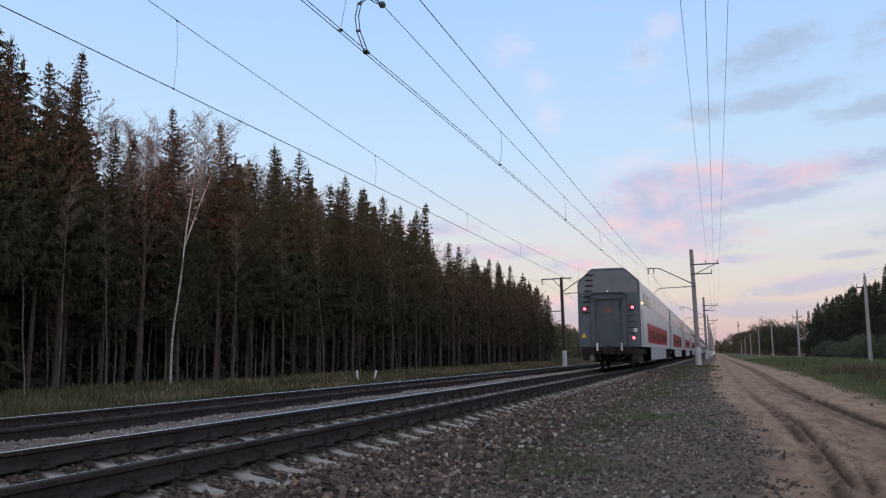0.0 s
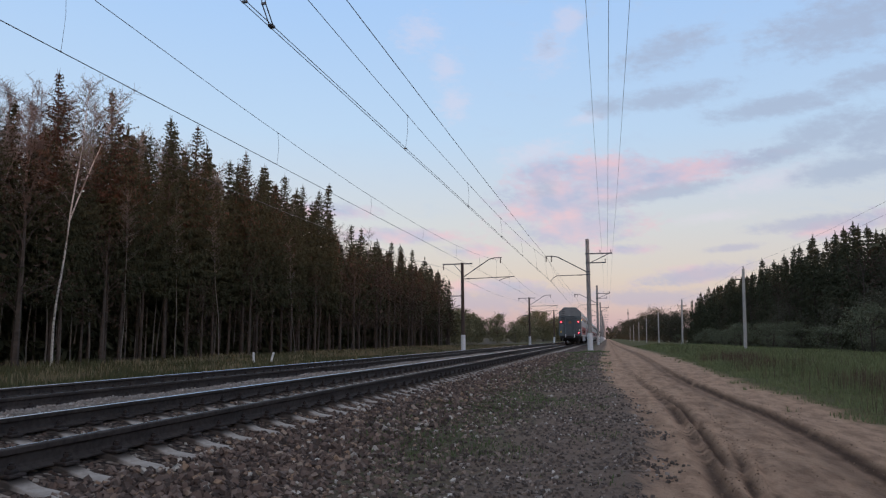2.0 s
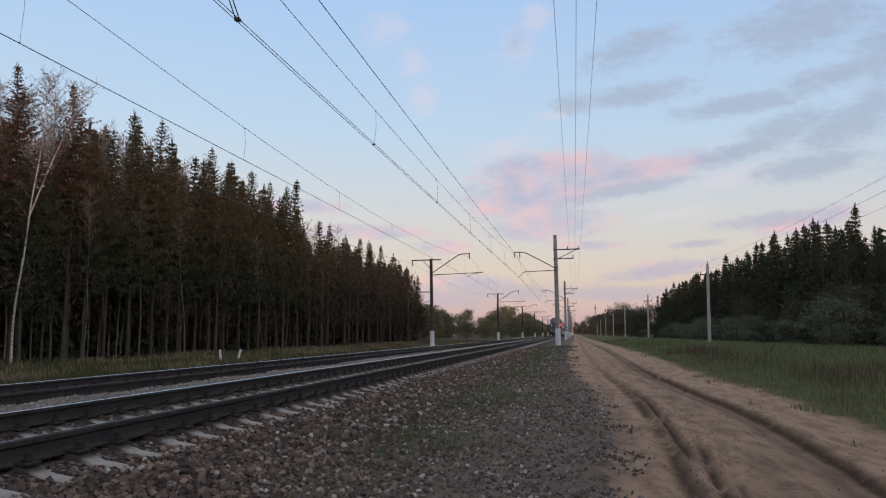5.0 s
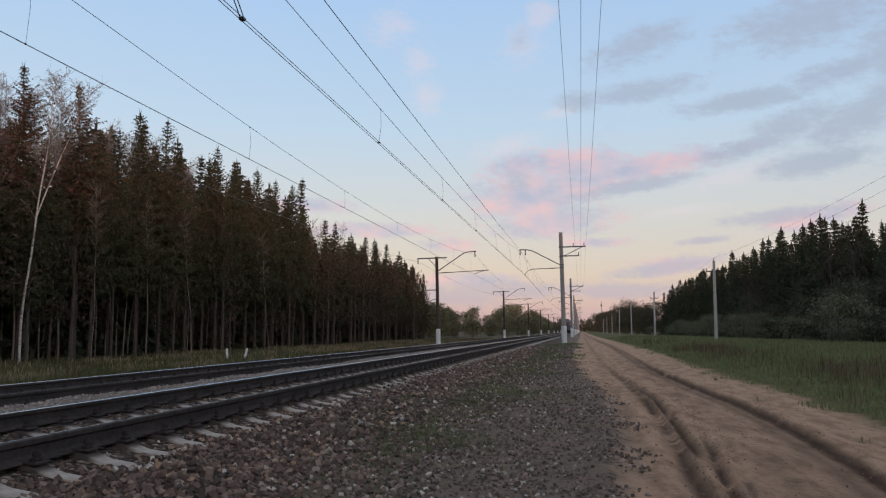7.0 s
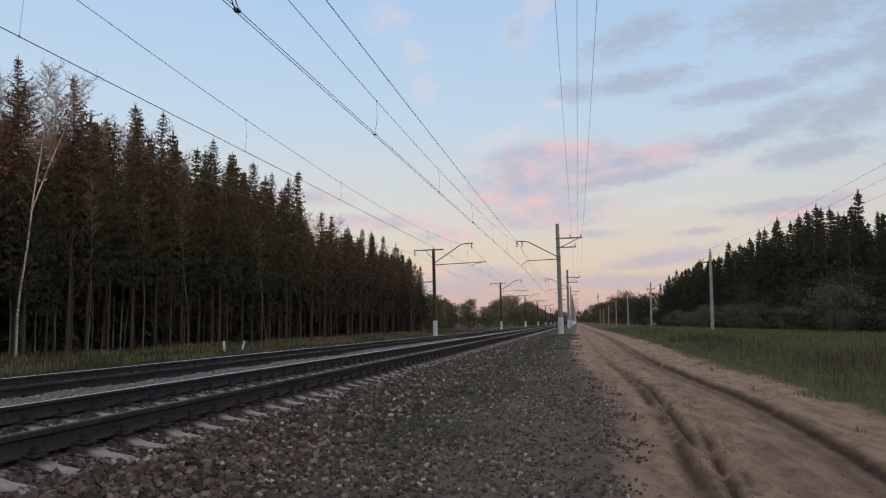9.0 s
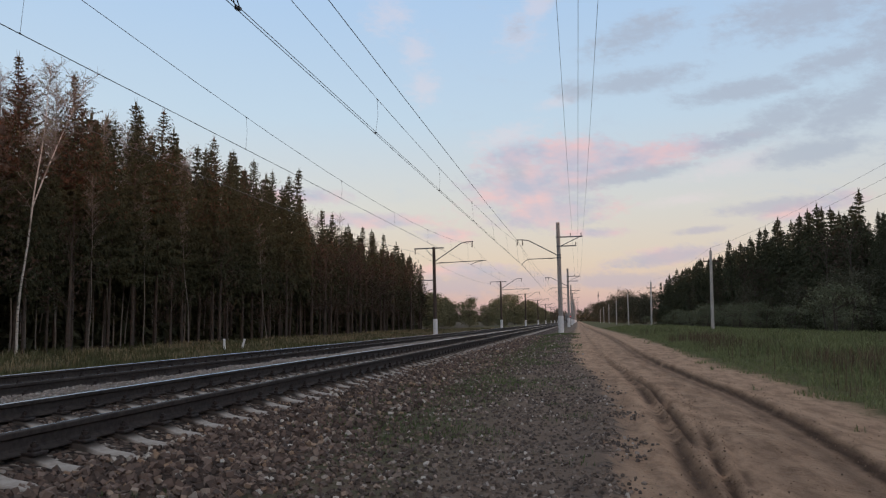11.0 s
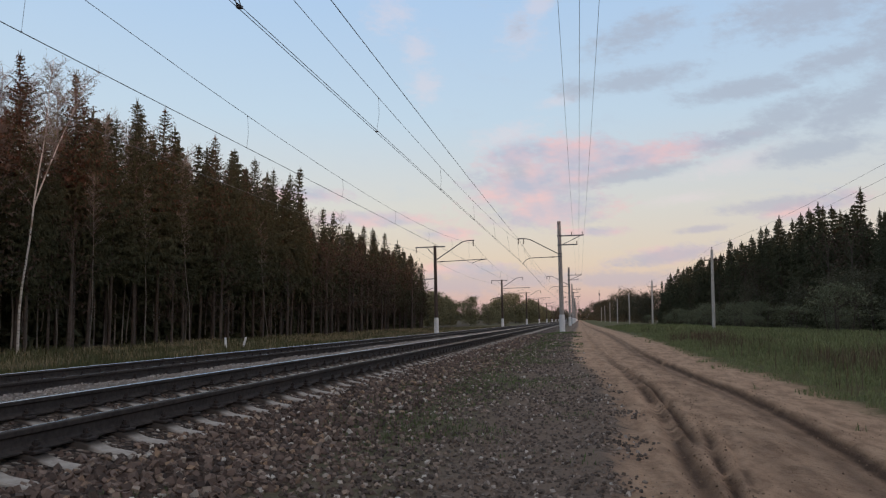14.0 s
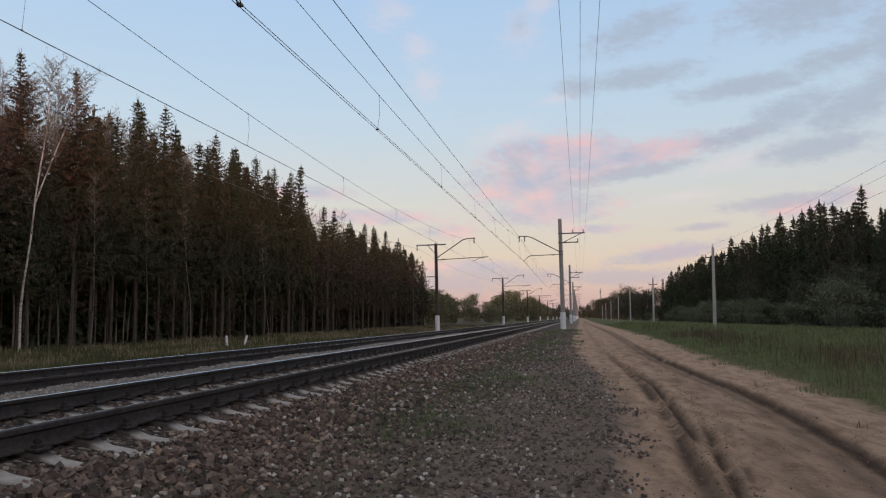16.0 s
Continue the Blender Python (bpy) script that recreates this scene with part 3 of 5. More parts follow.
def right_mast():
    """Concrete mast beside the near track; its bracket reaches over the track to -x."""
    m = mast_base("catenary_mast", 9.35, 0.2, 0.15, CONCRETE, 1.4, "tall concrete catenary mast with a white base beside the track", "concrete masts")
    s = Shape()
    s.tube([(-0.1, 0, 6.55), (-2.5, 0, 7.88), (-3.0, 0, 7.98), (-3.55, 0, 7.98)], 0.045, 6)
    part("bracket", s, STEEL, m)
    s = Shape()
    s.tube([(-0.1, 0, 6.32), (-2.6, 0, 6.28), (-2.9, 0, 6.12), (-3.2, 0, 5.78)], [0.035, 0.035, 0.025, 0.022], 6)
    part("registration_arm", s, STEEL, m)
    part("insulator", ins_stack(Shape(), (-3.5, 0, 7.95), (-3.5, 0, 7.5)), PORCELAIN, m)
    part("insulator", ins_stack(Shape(), (-3.05, 0, 7.95), (-3.05, 0, 7.5)), PORCELAIN, m)
    part("insulator", ins_stack(Shape(), (-0.9, 0, 6.3), (-0.5, 0, 6.31)), PORCELAIN, m)
    s = Shape()
    s.box(-0.2, 2.05, -0.05, 0.05, 8.04, 8.14)
    part("crossarm", s, STEEL, m)
    s = Shape()
    s.box(0.1, 1.5, -0.05, 0.05, 7.27, 7.36)
    part("crossarm", s, STEEL, m)
    part("brace", Shape().tube([(0.15, 0, 7.3), (1.8, 0, 8.07)], 0.035, 6), STEEL, m)
    for x, z in ((1.93, 8.14), (1.04, 8.14), (1.45, 7.36)):
        part("insulator", ins_stack(Shape(), (x, 0, z + 0.26), (x, 0, z), 3, 0.055), PORCELAIN, m)
    for z in (6.32, 6.55, 7.3, 8.09):
        part("collar", Shape().tube([(0, 0, z - 0.05), (0, 0, z + 0.05)], 0.19, 12), STEEL, m)
    return m


def left_mast():
    """Dark brown mast beyond the far track; its bracket reaches over the track to +x."""
    m = mast_base("catenary_mast", 7.55, 0.17, 0.13, RUST, 1.25, "dark brown catenary mast with a white base beyond the tracks", "brown masts")
    s = Shape()
    s.tube([(0.1, 0, 6.3), (2.4, 0, 7.78), (2.8, 0, 7.88), (3.5, 0, 7.9)], 0.045, 6)
    part("bracket", s, STEEL, m)
    s = Shape()
    s.tube([(0.1, 0, 6.12), (4.6, 0, 6.22)], 0.035, 6)
    part("registration_tube", s, STEEL, m)
    part("steady_arm", Shape().tube([(4.3, 0, 6.2), (3.7, 0, 6.08), (3.25, 0, 5.9)], 0.025, 6), STEEL, m)
    part("insulator", ins_stack(Shape(), (3.4, 0, 7.88), (3.4, 0, 7.4)), PORCELAIN, m)
    part("insulator", ins_stack(Shape(), (0.4, 0, 6.13), (0.85, 0, 6.14)), PORCELAIN, m)
    s = Shape()
    s.box(-1.75, 0.9, -0.05, 0.05, 7.4, 7.5)
    part("crossarm", s, STEEL, m)
    part("brace", Shape().tube([(-0.75, 0, 7.42), (-0.1, 0, 6.7)], 0.03, 6), STEEL, m)
    part("insulator", ins_stack(Shape(), (-1.68, 0, 7.4), (-1.68, 0, 6.95), 3), PORCELAIN, m)
    s = Shape()
    s.box(-1.1, 0.1, -0.04, 0.04, 4.6, 4.68)
    part("crossarm", s, STEEL, m)
    part("brace", Shape().tube([(-1.0, 0, 3.6), (0, 0, 3.9)], 0.03, 6), STEEL, m)
    return m


RX, LX = -1.45, -12.9
mast_r, mast_l = right_mast(), left_mast()
for mast in (mast_r, mast_l):
    for o in mast.children_recursive:
        o.data.transform(Matrix.Scale(1.06, 4))
mast_r.matrix_basis = pose(RX, FIRST, 0.33, 0, -1.0, 0)
mast_l.matrix_basis = pose(LX, FIRST, 0.22, 0, -1.2, 0)
copy_thing(mast_r, pose(RX - 0.1, -1.6, 0.05))
copy_thing(mast_l, pose(LX, FIRST - SPAN, 0.25))
for n in range(1, 13):
    copy_thing(mast_r, pose(RX, FIRST + n * SPAN, 0.33, 0, -0.6, 0.5 * (n % 3 - 1)))
    copy_thing(mast_l, pose(LX, FIRST + n * SPAN, 0.22, 0, -0.8 + 0.3 * (n % 3 - 1), 0))


# ---- overhead wires ----
class Line:
    """A wire over several spans: the height at the supports, less the sag between them."""

    def __init__(self, x, z_first, z, sag, start, swing=0.0):
        self.ys = [start - SPAN, start] + [FIRST + n * SPAN for n in range(9)]
        self.zs = [z_first + 0.4, z_first] + [z] * 9
        self.x, self.sag, self.swing = x, sag, swing

    def at(self, y):
        i = max(0, min(len(self.ys) - 2, int(np.searchsorted(self.ys, y)) - 1))
        t = (y - self.ys[i]) / (self.ys[i + 1] - self.ys[i])
        side = self.swing * (1 if i % 2 else -1) * (1 - 2 * t)
        return (self.x + side, y, self.zs[i] + (self.zs[i + 1] - self.zs[i]) * t - self.sag * 4 * t * (1 - t))

    def shape(self, r, sides=5):
        pts = [self.at(a + (b - a) * i / 12) for a, b in zip(self.ys, self.ys[1:]) for i in range(12)]
        return Shape().tube(pts, r, sides)


def overhead(contact, messenger, first, label, twin=0.0):
    line = thing("catenary_line", None, None, label, "overhead wire", "catenary lines")
    x = contact.x
    for dx in (-twin, twin) if twin else (0.0,):
        contact.x = x + dx
        part("contact_wire", contact.shape(0.007 if twin else 0.0095), WIRE, line, "straight contact wire")
    contact.x = x
    part("messenger_wire", messenger.shape(0.0072), WIRE, line, "sagging messenger wire")
    y = first
    while y < 330:
        a, b = Vector(contact.at(y)), Vector(messenger.at(y))
        part("dropper", Shape().tube([a, a.lerp(b, 0.5) + Vector((0.03, 0.02, 0)), b], 0.0045, 4), WIRE, line)
        part("clamp", Shape().box(a.x - 0.008 - twin, a.x + 0.008 + twin, y - 0.02, y + 0.02, a.z - 0.01, a.z + 0.025, bevel=0.005), WIRE, line)
        part("clamp", Shape().box(b.x - 0.014, b.x + 0.014, y - 0.022, y + 0.022, b.z - 0.015, b.z + 0.015, bevel=0.005), WIRE, line)
        y += 8.9
    return line


near_contact = Line(-5.09, EYE + 4.97, EYE + 5.03, 0.02, -1.6, -0.24)
near_mess = Line(NEAR, EYE + 6.32, EYE + 7.1, 0.8, -1.6)
near_line = overhead(near_contact, near_mess, 9.7, "overhead contact wire with droppers and messenger above the near track", 0.035)
overhead(Line(-9.45, EYE + 4.97, EYE + 5.08, 0.0, FIRST - SPAN), Line(-9.45, EYE + 6.6, EYE + 7.0, 1.1, FIRST - SPAN), 10.9,
         "overhead contact wire with droppers and messenger above the far track")
# looped jumpers that join the contact wires and the messenger
a, b = Vector(near_contact.at(10.6)), Vector(near_mess.at(11.0))
loop = [Vector((-5.18, y, z)) for y, z in ((10.36, 6.38), (10.17, 6.54), (10.11, 6.75), (10.2, 7.02), (10.5, 7.28), (10.85, 7.34))]
for dx in (-0.03, 0.03):
    off = Vector((dx, 0, 0))
    part("jumper", Shape().tube([a + off] + [q + off for q in loop] + [b + off * 0.5], 0.010, 6), WIRE, near_line, "looped jumper cable")
for q in (loop[1], loop[3]):
    part("jumper_clip", Shape().box(q.x - 0.042, q.x + 0.042, q.y - 0.012, q.y + 0.012, q.z - 0.022, q.z + 0.022, bevel=0.008), WIRE, near_line)
part("jumper_clamp", Shape().box(a.x - 0.045, a.x + 0.045, a.y - 0.05, a.y + 0.05, a.z - 0.015, a.z + 0.03, bevel=0.008), WIRE, near_line)
part("jumper_clamp", Shape().tube([b + Vector((0, -0.09, -0.03)), b, b + Vector((0, 0.09, 0.03))], [0.03, 0.065, 0.03], 8), WIRE, near_line)
thing("feeder_wire", Line(-5.37, EYE + 7.3, EYE + 7.4, 0.2, -1.6).shape(0.011), WIRE, "thick dark feeder wire over the near track", "overhead wire")
thing("feeder_wire", Line(LX - 1.78, EYE + 6.2, EYE + 6.35, 0.55, FIRST - SPAN).shape(0.010), WIRE, "single feeder wire on the outer arms of the brown masts", "overhead wire")
for x, z in ((0.6, 7.85), (-0.35, 7.85), (0.13, 7.03)):
    thing("power_wire", Line(x, EYE + z - 0.2, EYE + z, 0.4, -1.6).shape(0.0058), WIRE, "thin power wire on the concrete masts' outer arms", "overhead wire", "power wires")


# ---- roadside poles on the meadow side ----
def wood_pole():
    m = thing("utility_pole", None, None, "grey weathered utility pole with a short crossarm in tall grass", "utility pole", "utility poles")
    part("pole", Shape().tube([(0, 0, -0.6), (0, 0, 3), (0, 0, 7.0)], [0.15, 0.13, 0.11], 10), PALEPOLE, m)
    s = Shape()
    s.box(-0.65, 0.65, -0.05, 0.05, 6.05, 6.15)
    part("crossarm", s, RUST, m)
    for x, z in ((-0.6, 6.15), (0.6, 6.15), (0, 7.0)):
        part("insulator", ins_stack(Shape(), (x, 0, z + 0.22), (x, 0, z), 2, 0.05), PORCELAIN, m)
    return m


PX, PSTEP, PFIRST = 11.2, 52.5, 65.7
pole_1 = wood_pole()
pole_1.matrix_basis = pose(PX, PFIRST, 0.3, 0, 0.4, 0)
for n in [-1, 1, 2, 3, 4, 5, 6]:
    copy_thing(pole_1, pose(PX, PFIRST + n * PSTEP, 0.3, 0, 0.5 * math.sin(n * 2.3), 0))
for dx, z in ((-0.6, 6.7), (0.6, 6.7), (0, 7.52)):
    s = Shape()
    s.tube([(PX + dx, PFIRST + (n + i / 10) * PSTEP, z - 0.5 * 4 * (i / 10) * (1 - i / 10)) for n in range(-2, 5) for i in range(10)], 0.0055, 4)
    thing("power_wire", s, WIRE, "thin slack wire along the utility poles", "overhead wire", "meadow wires")


# ---- the train ----
CAR_GREY = speckled("coach_end_grey", (0.085, 0.11, 0.125), (0.14, 0.17, 0.188), 1.4, 0.45)
CAR_UPPER = speckled("coach_upper_grey", (0.175, 0.19, 0.198), (0.235, 0.248, 0.255), 1.6, 0.45)
CAR_WHITE = speckled("coach_white", (0.82, 0.80, 0.80), (0.91, 0.89, 0.88), 1.0, 0.3)
CAR_RED = speckled("coach_red", (0.40, 0.022, 0.028), (0.54, 0.04, 0.045), 2.0, 0.3)
CAR_PALE = speckled("coach_skirt_grey", (0.52, 0.53, 0.55), (0.64, 0.65, 0.67), 2.0, 0.4)
CAR_DARK = speckled("bogie_black", (0.012, 0.012, 0.013), (0.04, 0.036, 0.035), 6.0, 0.7)
CAR_GLASS = speckled("coach_window", (0.02, 0.022, 0.026), (0.05, 0.05, 0.055), 1.0, 0.08, spec=0.6)
RED_GLASS = speckled("red_tinted_window", (0.10, 0.018, 0.016), (0.18, 0.03, 0.026), 1.0, 0.1, spec=0.6)
RED_LAMP = glow("tail_lamp_red", (1.0, 0.012, 0.018), 48.0)
WARM_LAMP = glow("warm_lamp", (1.0, 0.55, 0.25), 2.2)
WHITE_LAMP = glow("white_marker", (0.9, 0.95, 1.0), 0.9)
AMBER = glow("amber_glass", (0.16, 0.08, 0.05), 0.10)
YELLOW = speckled("warning_yellow", (0.70, 0.50, 0.05), (0.80, 0.60, 0.08), 9.0)
CAR_DARK_GREY = speckled("end_door_grey", (0.06, 0.08, 0.092), (0.10, 0.125, 0.142), 2.0, 0.35)
CAR_LEN = 26.0


def coach_profile(y, grow=0.0):
    w = 1.575 + grow
    return [(-w, y, 1.15), (w, y, 1.15), (w, y, 4.5), (w - 0.08, y, 4.62), (0.92 + grow, y, 5.16), (0.8, y, 5.22 + grow), (-0.8, y, 5.22 + grow), (-0.92 - grow, y, 5.16), (-w + 0.08, y, 4.62), (-w, y, 4.5)]


def coach():
    car = thing("railway_coach", None, None, "white and red double-deck coach with a grey end wall", "railway coach", "train coaches")
    s = Shape()
    s.loft([coach_profile(0.25), coach_profile(CAR_LEN - 0.25)])
    part("body", s, CAR_WHITE, car)
    s = Shape()
    s.loft([coach_profile(0.0, -0.03), coach_profile(0.06, 0.012), coach_profile(0.3, 0.012)])
    part("end_wall", s, CAR_GREY, car, "grey end wall")
    s = Shape()
    s.loft([coach_profile(CAR_LEN - 0.3, 0.012), coach_profile(CAR_LEN - 0.06, 0.012), coach_profile(CAR_LEN, -0.03)])
    part("end_wall", s, CAR_GREY, car)
    # paler plate over the end door, under the roof
    part("upper_panel", Shape().loft([[(x, y, z) for x, z in ((-1.5, 3.95), (1.5, 3.95), (1.5, 4.45), (0.88, 5.08), (-0.88, 5.08), (-1.5, 4.45))] for y in (-0.02, 0.0)]), CAR_UPPER, car, "paler grey panel under the roof")
    # gangway hood round the end door
    s = Shape()
    for x0, x1 in ((-0.92, -0.68), (0.68, 0.92)):
        s.box(x0, x1, -0.16, 0.0, 1.2, 3.75, bevel=0.02)
    s.box(-0.92, 0.92, -0.16, 0.0, 3.6, 3.78, bevel=0.02)
    part("gangway_frame", s, CAR_DARK_GREY, car)
    door = part("end_door", Shape().box(-0.55, 0.55, -0.05, 0.0, 1.25, 3.55, bevel=0.015), CAR_DARK_GREY, car, "darker grey end door")
    part("door_window", Shape().box(-0.2, 0.2, -0.075, -0.05, 2.9, 3.22), AMBER, door, "faintly lit amber window")
    # handrails and ladder rungs on the end wall
    s = Shape()
    for i in range(8):
        z = 2.9 + i * 0.28
        s.box(-1.32 + i * 0.03, -0.92 + i * 0.03, -0.09, -0.03, z, z + 0.06)
    for i in range(6):
        z = 1.8 + i * 0.3
        s.box(1.0 - 0.02, 1.3, -0.07, -0.03, z, z + 0.04)
    part("ladder_rungs", s, CAR_DARK, car)
    for x in (-0.62, 0.62):
        part("buffer_step", Shape().box(x - 0.04, x + 0.04, -0.12, 0.1, 0.95, 1.35), CAR_WHITE, car)
    # sides
    for side in (-1, 1):
        x = side * 1.575
        s = Shape()
        a, b = sorted((x, x + side * 0.012))
        s.loft([[(q, yy, zz) for yy, zz in ((4.2, 2.5), (4.25, 1.75), (4.7, 1.40), (CAR_LEN - 4.7, 1.40), (CAR_LEN - 4.25, 1.75), (CAR_LEN - 4.2, 2.5))] for q in (b, a)])
        part("red_panel", s, CAR_RED, car, "red lower side panel")
        s = Shape()
        a, b = sorted((x - side * 0.04, x + side * 0.016))
        s.box(a, b, 6.4, CAR_LEN - 6.4, 0.42, 1.16)
        part("skirt", s, CAR_PALE, car, "pale grey lower skirt")
        a, b = sorted((x, x + side * 0.02))
        for i in range(11):
            y = 2.2 + i * 2.0
            part("window", Shape().box(a, b, y, y + 1.35, 3.45, 4.05, bevel=0.02), CAR_GLASS, car)
        for i in range(9):
            y = 5.4 + i * 1.7
            part("window", Shape().box(a, b, y, y + 1.1, 1.62, 2.16, bevel=0.02), RED_GLASS, car)
        part("side_door", Shape().box(a, b, 0.85, 1.65, 1.2, 3.1, bevel=0.02), CAR_PALE, car)
    s = Shape()
    s.box(-1.3, 1.3, 0.25, CAR_LEN - 0.25, 0.75, 1.14)
    s.box(-1.45, 1.45, 0.05, 0.35, 0.8, 1.15)
    part("underframe", s, CAR_DARK, car)
    for x0, x1, y0, y1, z0 in ((-1.2, -0.5, 7.0, 9.4, 0.4), (0.45, 1.2, 8.2, 11.0, 0.42), (-1.1, -0.3, 12.0, 15.0, 0.38), (0.5, 1.15, 15.5, 18.0, 0.4)):
        part("equipment_box", Shape().box(x0, x1, y0, y1, z0, 0.78, bevel=0.04), CAR_DARK, car)
    for x in (-1.25, 1.25):
        part("end_step", Shape().box(x - 0.16, x + 0.16, 0.15, 0.5, 0.45, 0.8, bevel=0.02), CAR_DARK, car)
    for x in (-0.85, 0.85):
        part("air_hose", Shape().tube([(x, 0.05, 0.95), (x + 0.03, -0.18, 0.8), (x * 0.8, -0.22, 0.55), (x * 0.5, -0.2, 0.5)], 0.03, 6), CAR_DARK, car)
    # curved rain hood over the end door
    s = Shape()
    s.tube([(-0.95, -0.08, 3.55), (-0.93, -0.1, 3.8), (-0.75, -0.1, 3.93), (0.75, -0.1, 3.93), (0.93, -0.1, 3.8), (0.95, -0.08, 3.55)], 0.045, 6)
    part("rain_hood", s, CAR_DARK_GREY, car)
    for yc in (4.0, CAR_LEN - 4.0):
        bogie = part("bogie", Shape().box(-1.15, 1.15, yc - 1.7, yc + 1.7, 0.35, 0.75, bevel=0.05), CAR_DARK, car)
        for dy in (-1.2, 1.2):
            s = Shape()
            for xw in (-0.797, 0.797):
                s.tube([(xw - 0.065, yc + dy, 0.475), (xw + 0.065, yc + dy, 0.475)], 0.475, 20)
            s.tube([(-0.8, yc + dy, 0.475), (0.8, yc + dy, 0.475)], 0.08, 8)
            part("wheelset", s, CAR_DARK, bogie)
    s = Shape()
    s.box(-0.18, 0.18, -0.45, 0.3, 0.85, 1.12, bevel=0.04)
    s.box(-0.28, 0.28, -0.55, -0.3, 0.78, 1.18, bevel=0.05)
    s.tube([(-0.5, -0.1, 1.1), (-0.5, -0.3, 0.7), (-0.4, -0.35, 0.5)], 0.035, 6)
    s.tube([(0.5, -0.1, 1.1), (0.5, -0.3, 0.7), (0.4, -0.35, 0.5)], 0.035, 6)
    part("coupler", s, CAR_DARK, car)
    return car



def tail_lamps(car):
    for x, z in ((-1.22, 3.12), (1.22, 3.16), (1.25, 1.6)):
        lamp = part("lamp_housing", Shape().tube([(x, -0.02, z), (x, -0.08, z)], 0.095, 12), CAR_DARK, car)
        part("lamp", Shape().tube([(x, -0.08, z), (x, -0.1, z)], [0.066, 0.055], 12), RED_LAMP, lamp, "glowing red tail lamp")
    part("marker", Shape().tube([(-0.03, -0.03, 4.02), (-0.03, -0.06, 4.02)], 0.032, 10), WHITE_LAMP, car, "small white marker light")
    part("plate", Shape().box(1.24, 1.42, -0.06, -0.02, 1.9, 2.08), LIME, car, "small white plate")
    s = Shape()
    s.add([(-1.42, -0.06, 1.62), (-1.16, -0.06, 1.62), (-1.29, -0.06, 1.9), (-1.42, -0.03, 1.62), (-1.16, -0.03, 1.62), (-1.29, -0.03, 1.9)],
          [(0, 1, 2), (5, 4, 3), (0, 3, 4, 1), (1, 4, 5, 2), (2, 5, 3, 0)])
    part("warning_sign", s, YELLOW, car, "yellow warning triangle")
    part("side_lamp", Shape().box(1.575, 1.66, 0.9, 1.02, 3.35, 3.47), WARM_LAMP, car, "warm lit side lamp")


COACHES = []
first_coach = coach()
for n in range(1, 14):
    COACHES.append(copy_thing(first_coach, pose(NEAR, 0, RAIL)))
tail_lamps(first_coach)
COACHES.insert(0, first_coach)
TAIL, SPEED = 39.0, 34.4

# ---- trees ----
NEEDLE = speckled("spruce_needles", (0.041, 0.047, 0.029), (0.102, 0.106, 0.066), 1.2, 0.9, island=0.45, spec=0.1)
# cone brown, with the low sun's red on the treetops painted in
SUN_TINTED_CONES = speckled("cone_laden_twigs", (0.080, 0.050, 0.037), (0.165, 0.098, 0.071), 3.0, 0.9, island=0.5, spec=0.1)
BARK = speckled("spruce_bark", (0.048, 0.039, 0.034), (0.12, 0.097, 0.083), 5.0, 0.95)
TWIG = speckled("bare_twigs", (0.165, 0.137, 0.123), (0.31, 0.262, 0.24), 4.0, 0.95)
FRESH = speckled("young_leaves", (0.10, 0.11, 0.045), (0.22, 0.22, 0.09), 2.0, 0.85, island=0.6, spec=0.15)
DUSKY = speckled("mixed_wood_crown", (0.062, 0.060, 0.042), (0.13, 0.122, 0.085), 0.4, 0.9, island=0.4, spec=0.1)
OLIVE = speckled("spring_crown", (0.12, 0.117, 0.070), (0.235, 0.222, 0.130), 0.4, 0.9, island=0.4, spec=0.1)
WILLOW = speckled("willow_scrub", (0.095, 0.105, 0.066), (0.21, 0.22, 0.145), 0.8, 0.9, island=0.5, spec=0.1)


def birch_paint(k, pos):
    band = k.noise(k.scaled(pos, 3.0, 3.0, 14.0), 1.0, 5.0, 0.7)
    blot = k.noise(pos, 1.2, 4.0)
    c = k.mix(k.smooth(band, 0.52, 0.66), (0.58, 0.555, 0.52), (0.05, 0.045, 0.04))
    return k.mix(k.smooth(blot, 0.5, 0.7), c, (0.26, 0.22, 0.18)), band, 0.01


BIRCH = material("birch_bark", birch_paint, 0.9)
GREYBARK = speckled("grey_birch_bark", (0.13, 0.112, 0.098), (0.33, 0.30, 0.27), 2.5, 0.95)


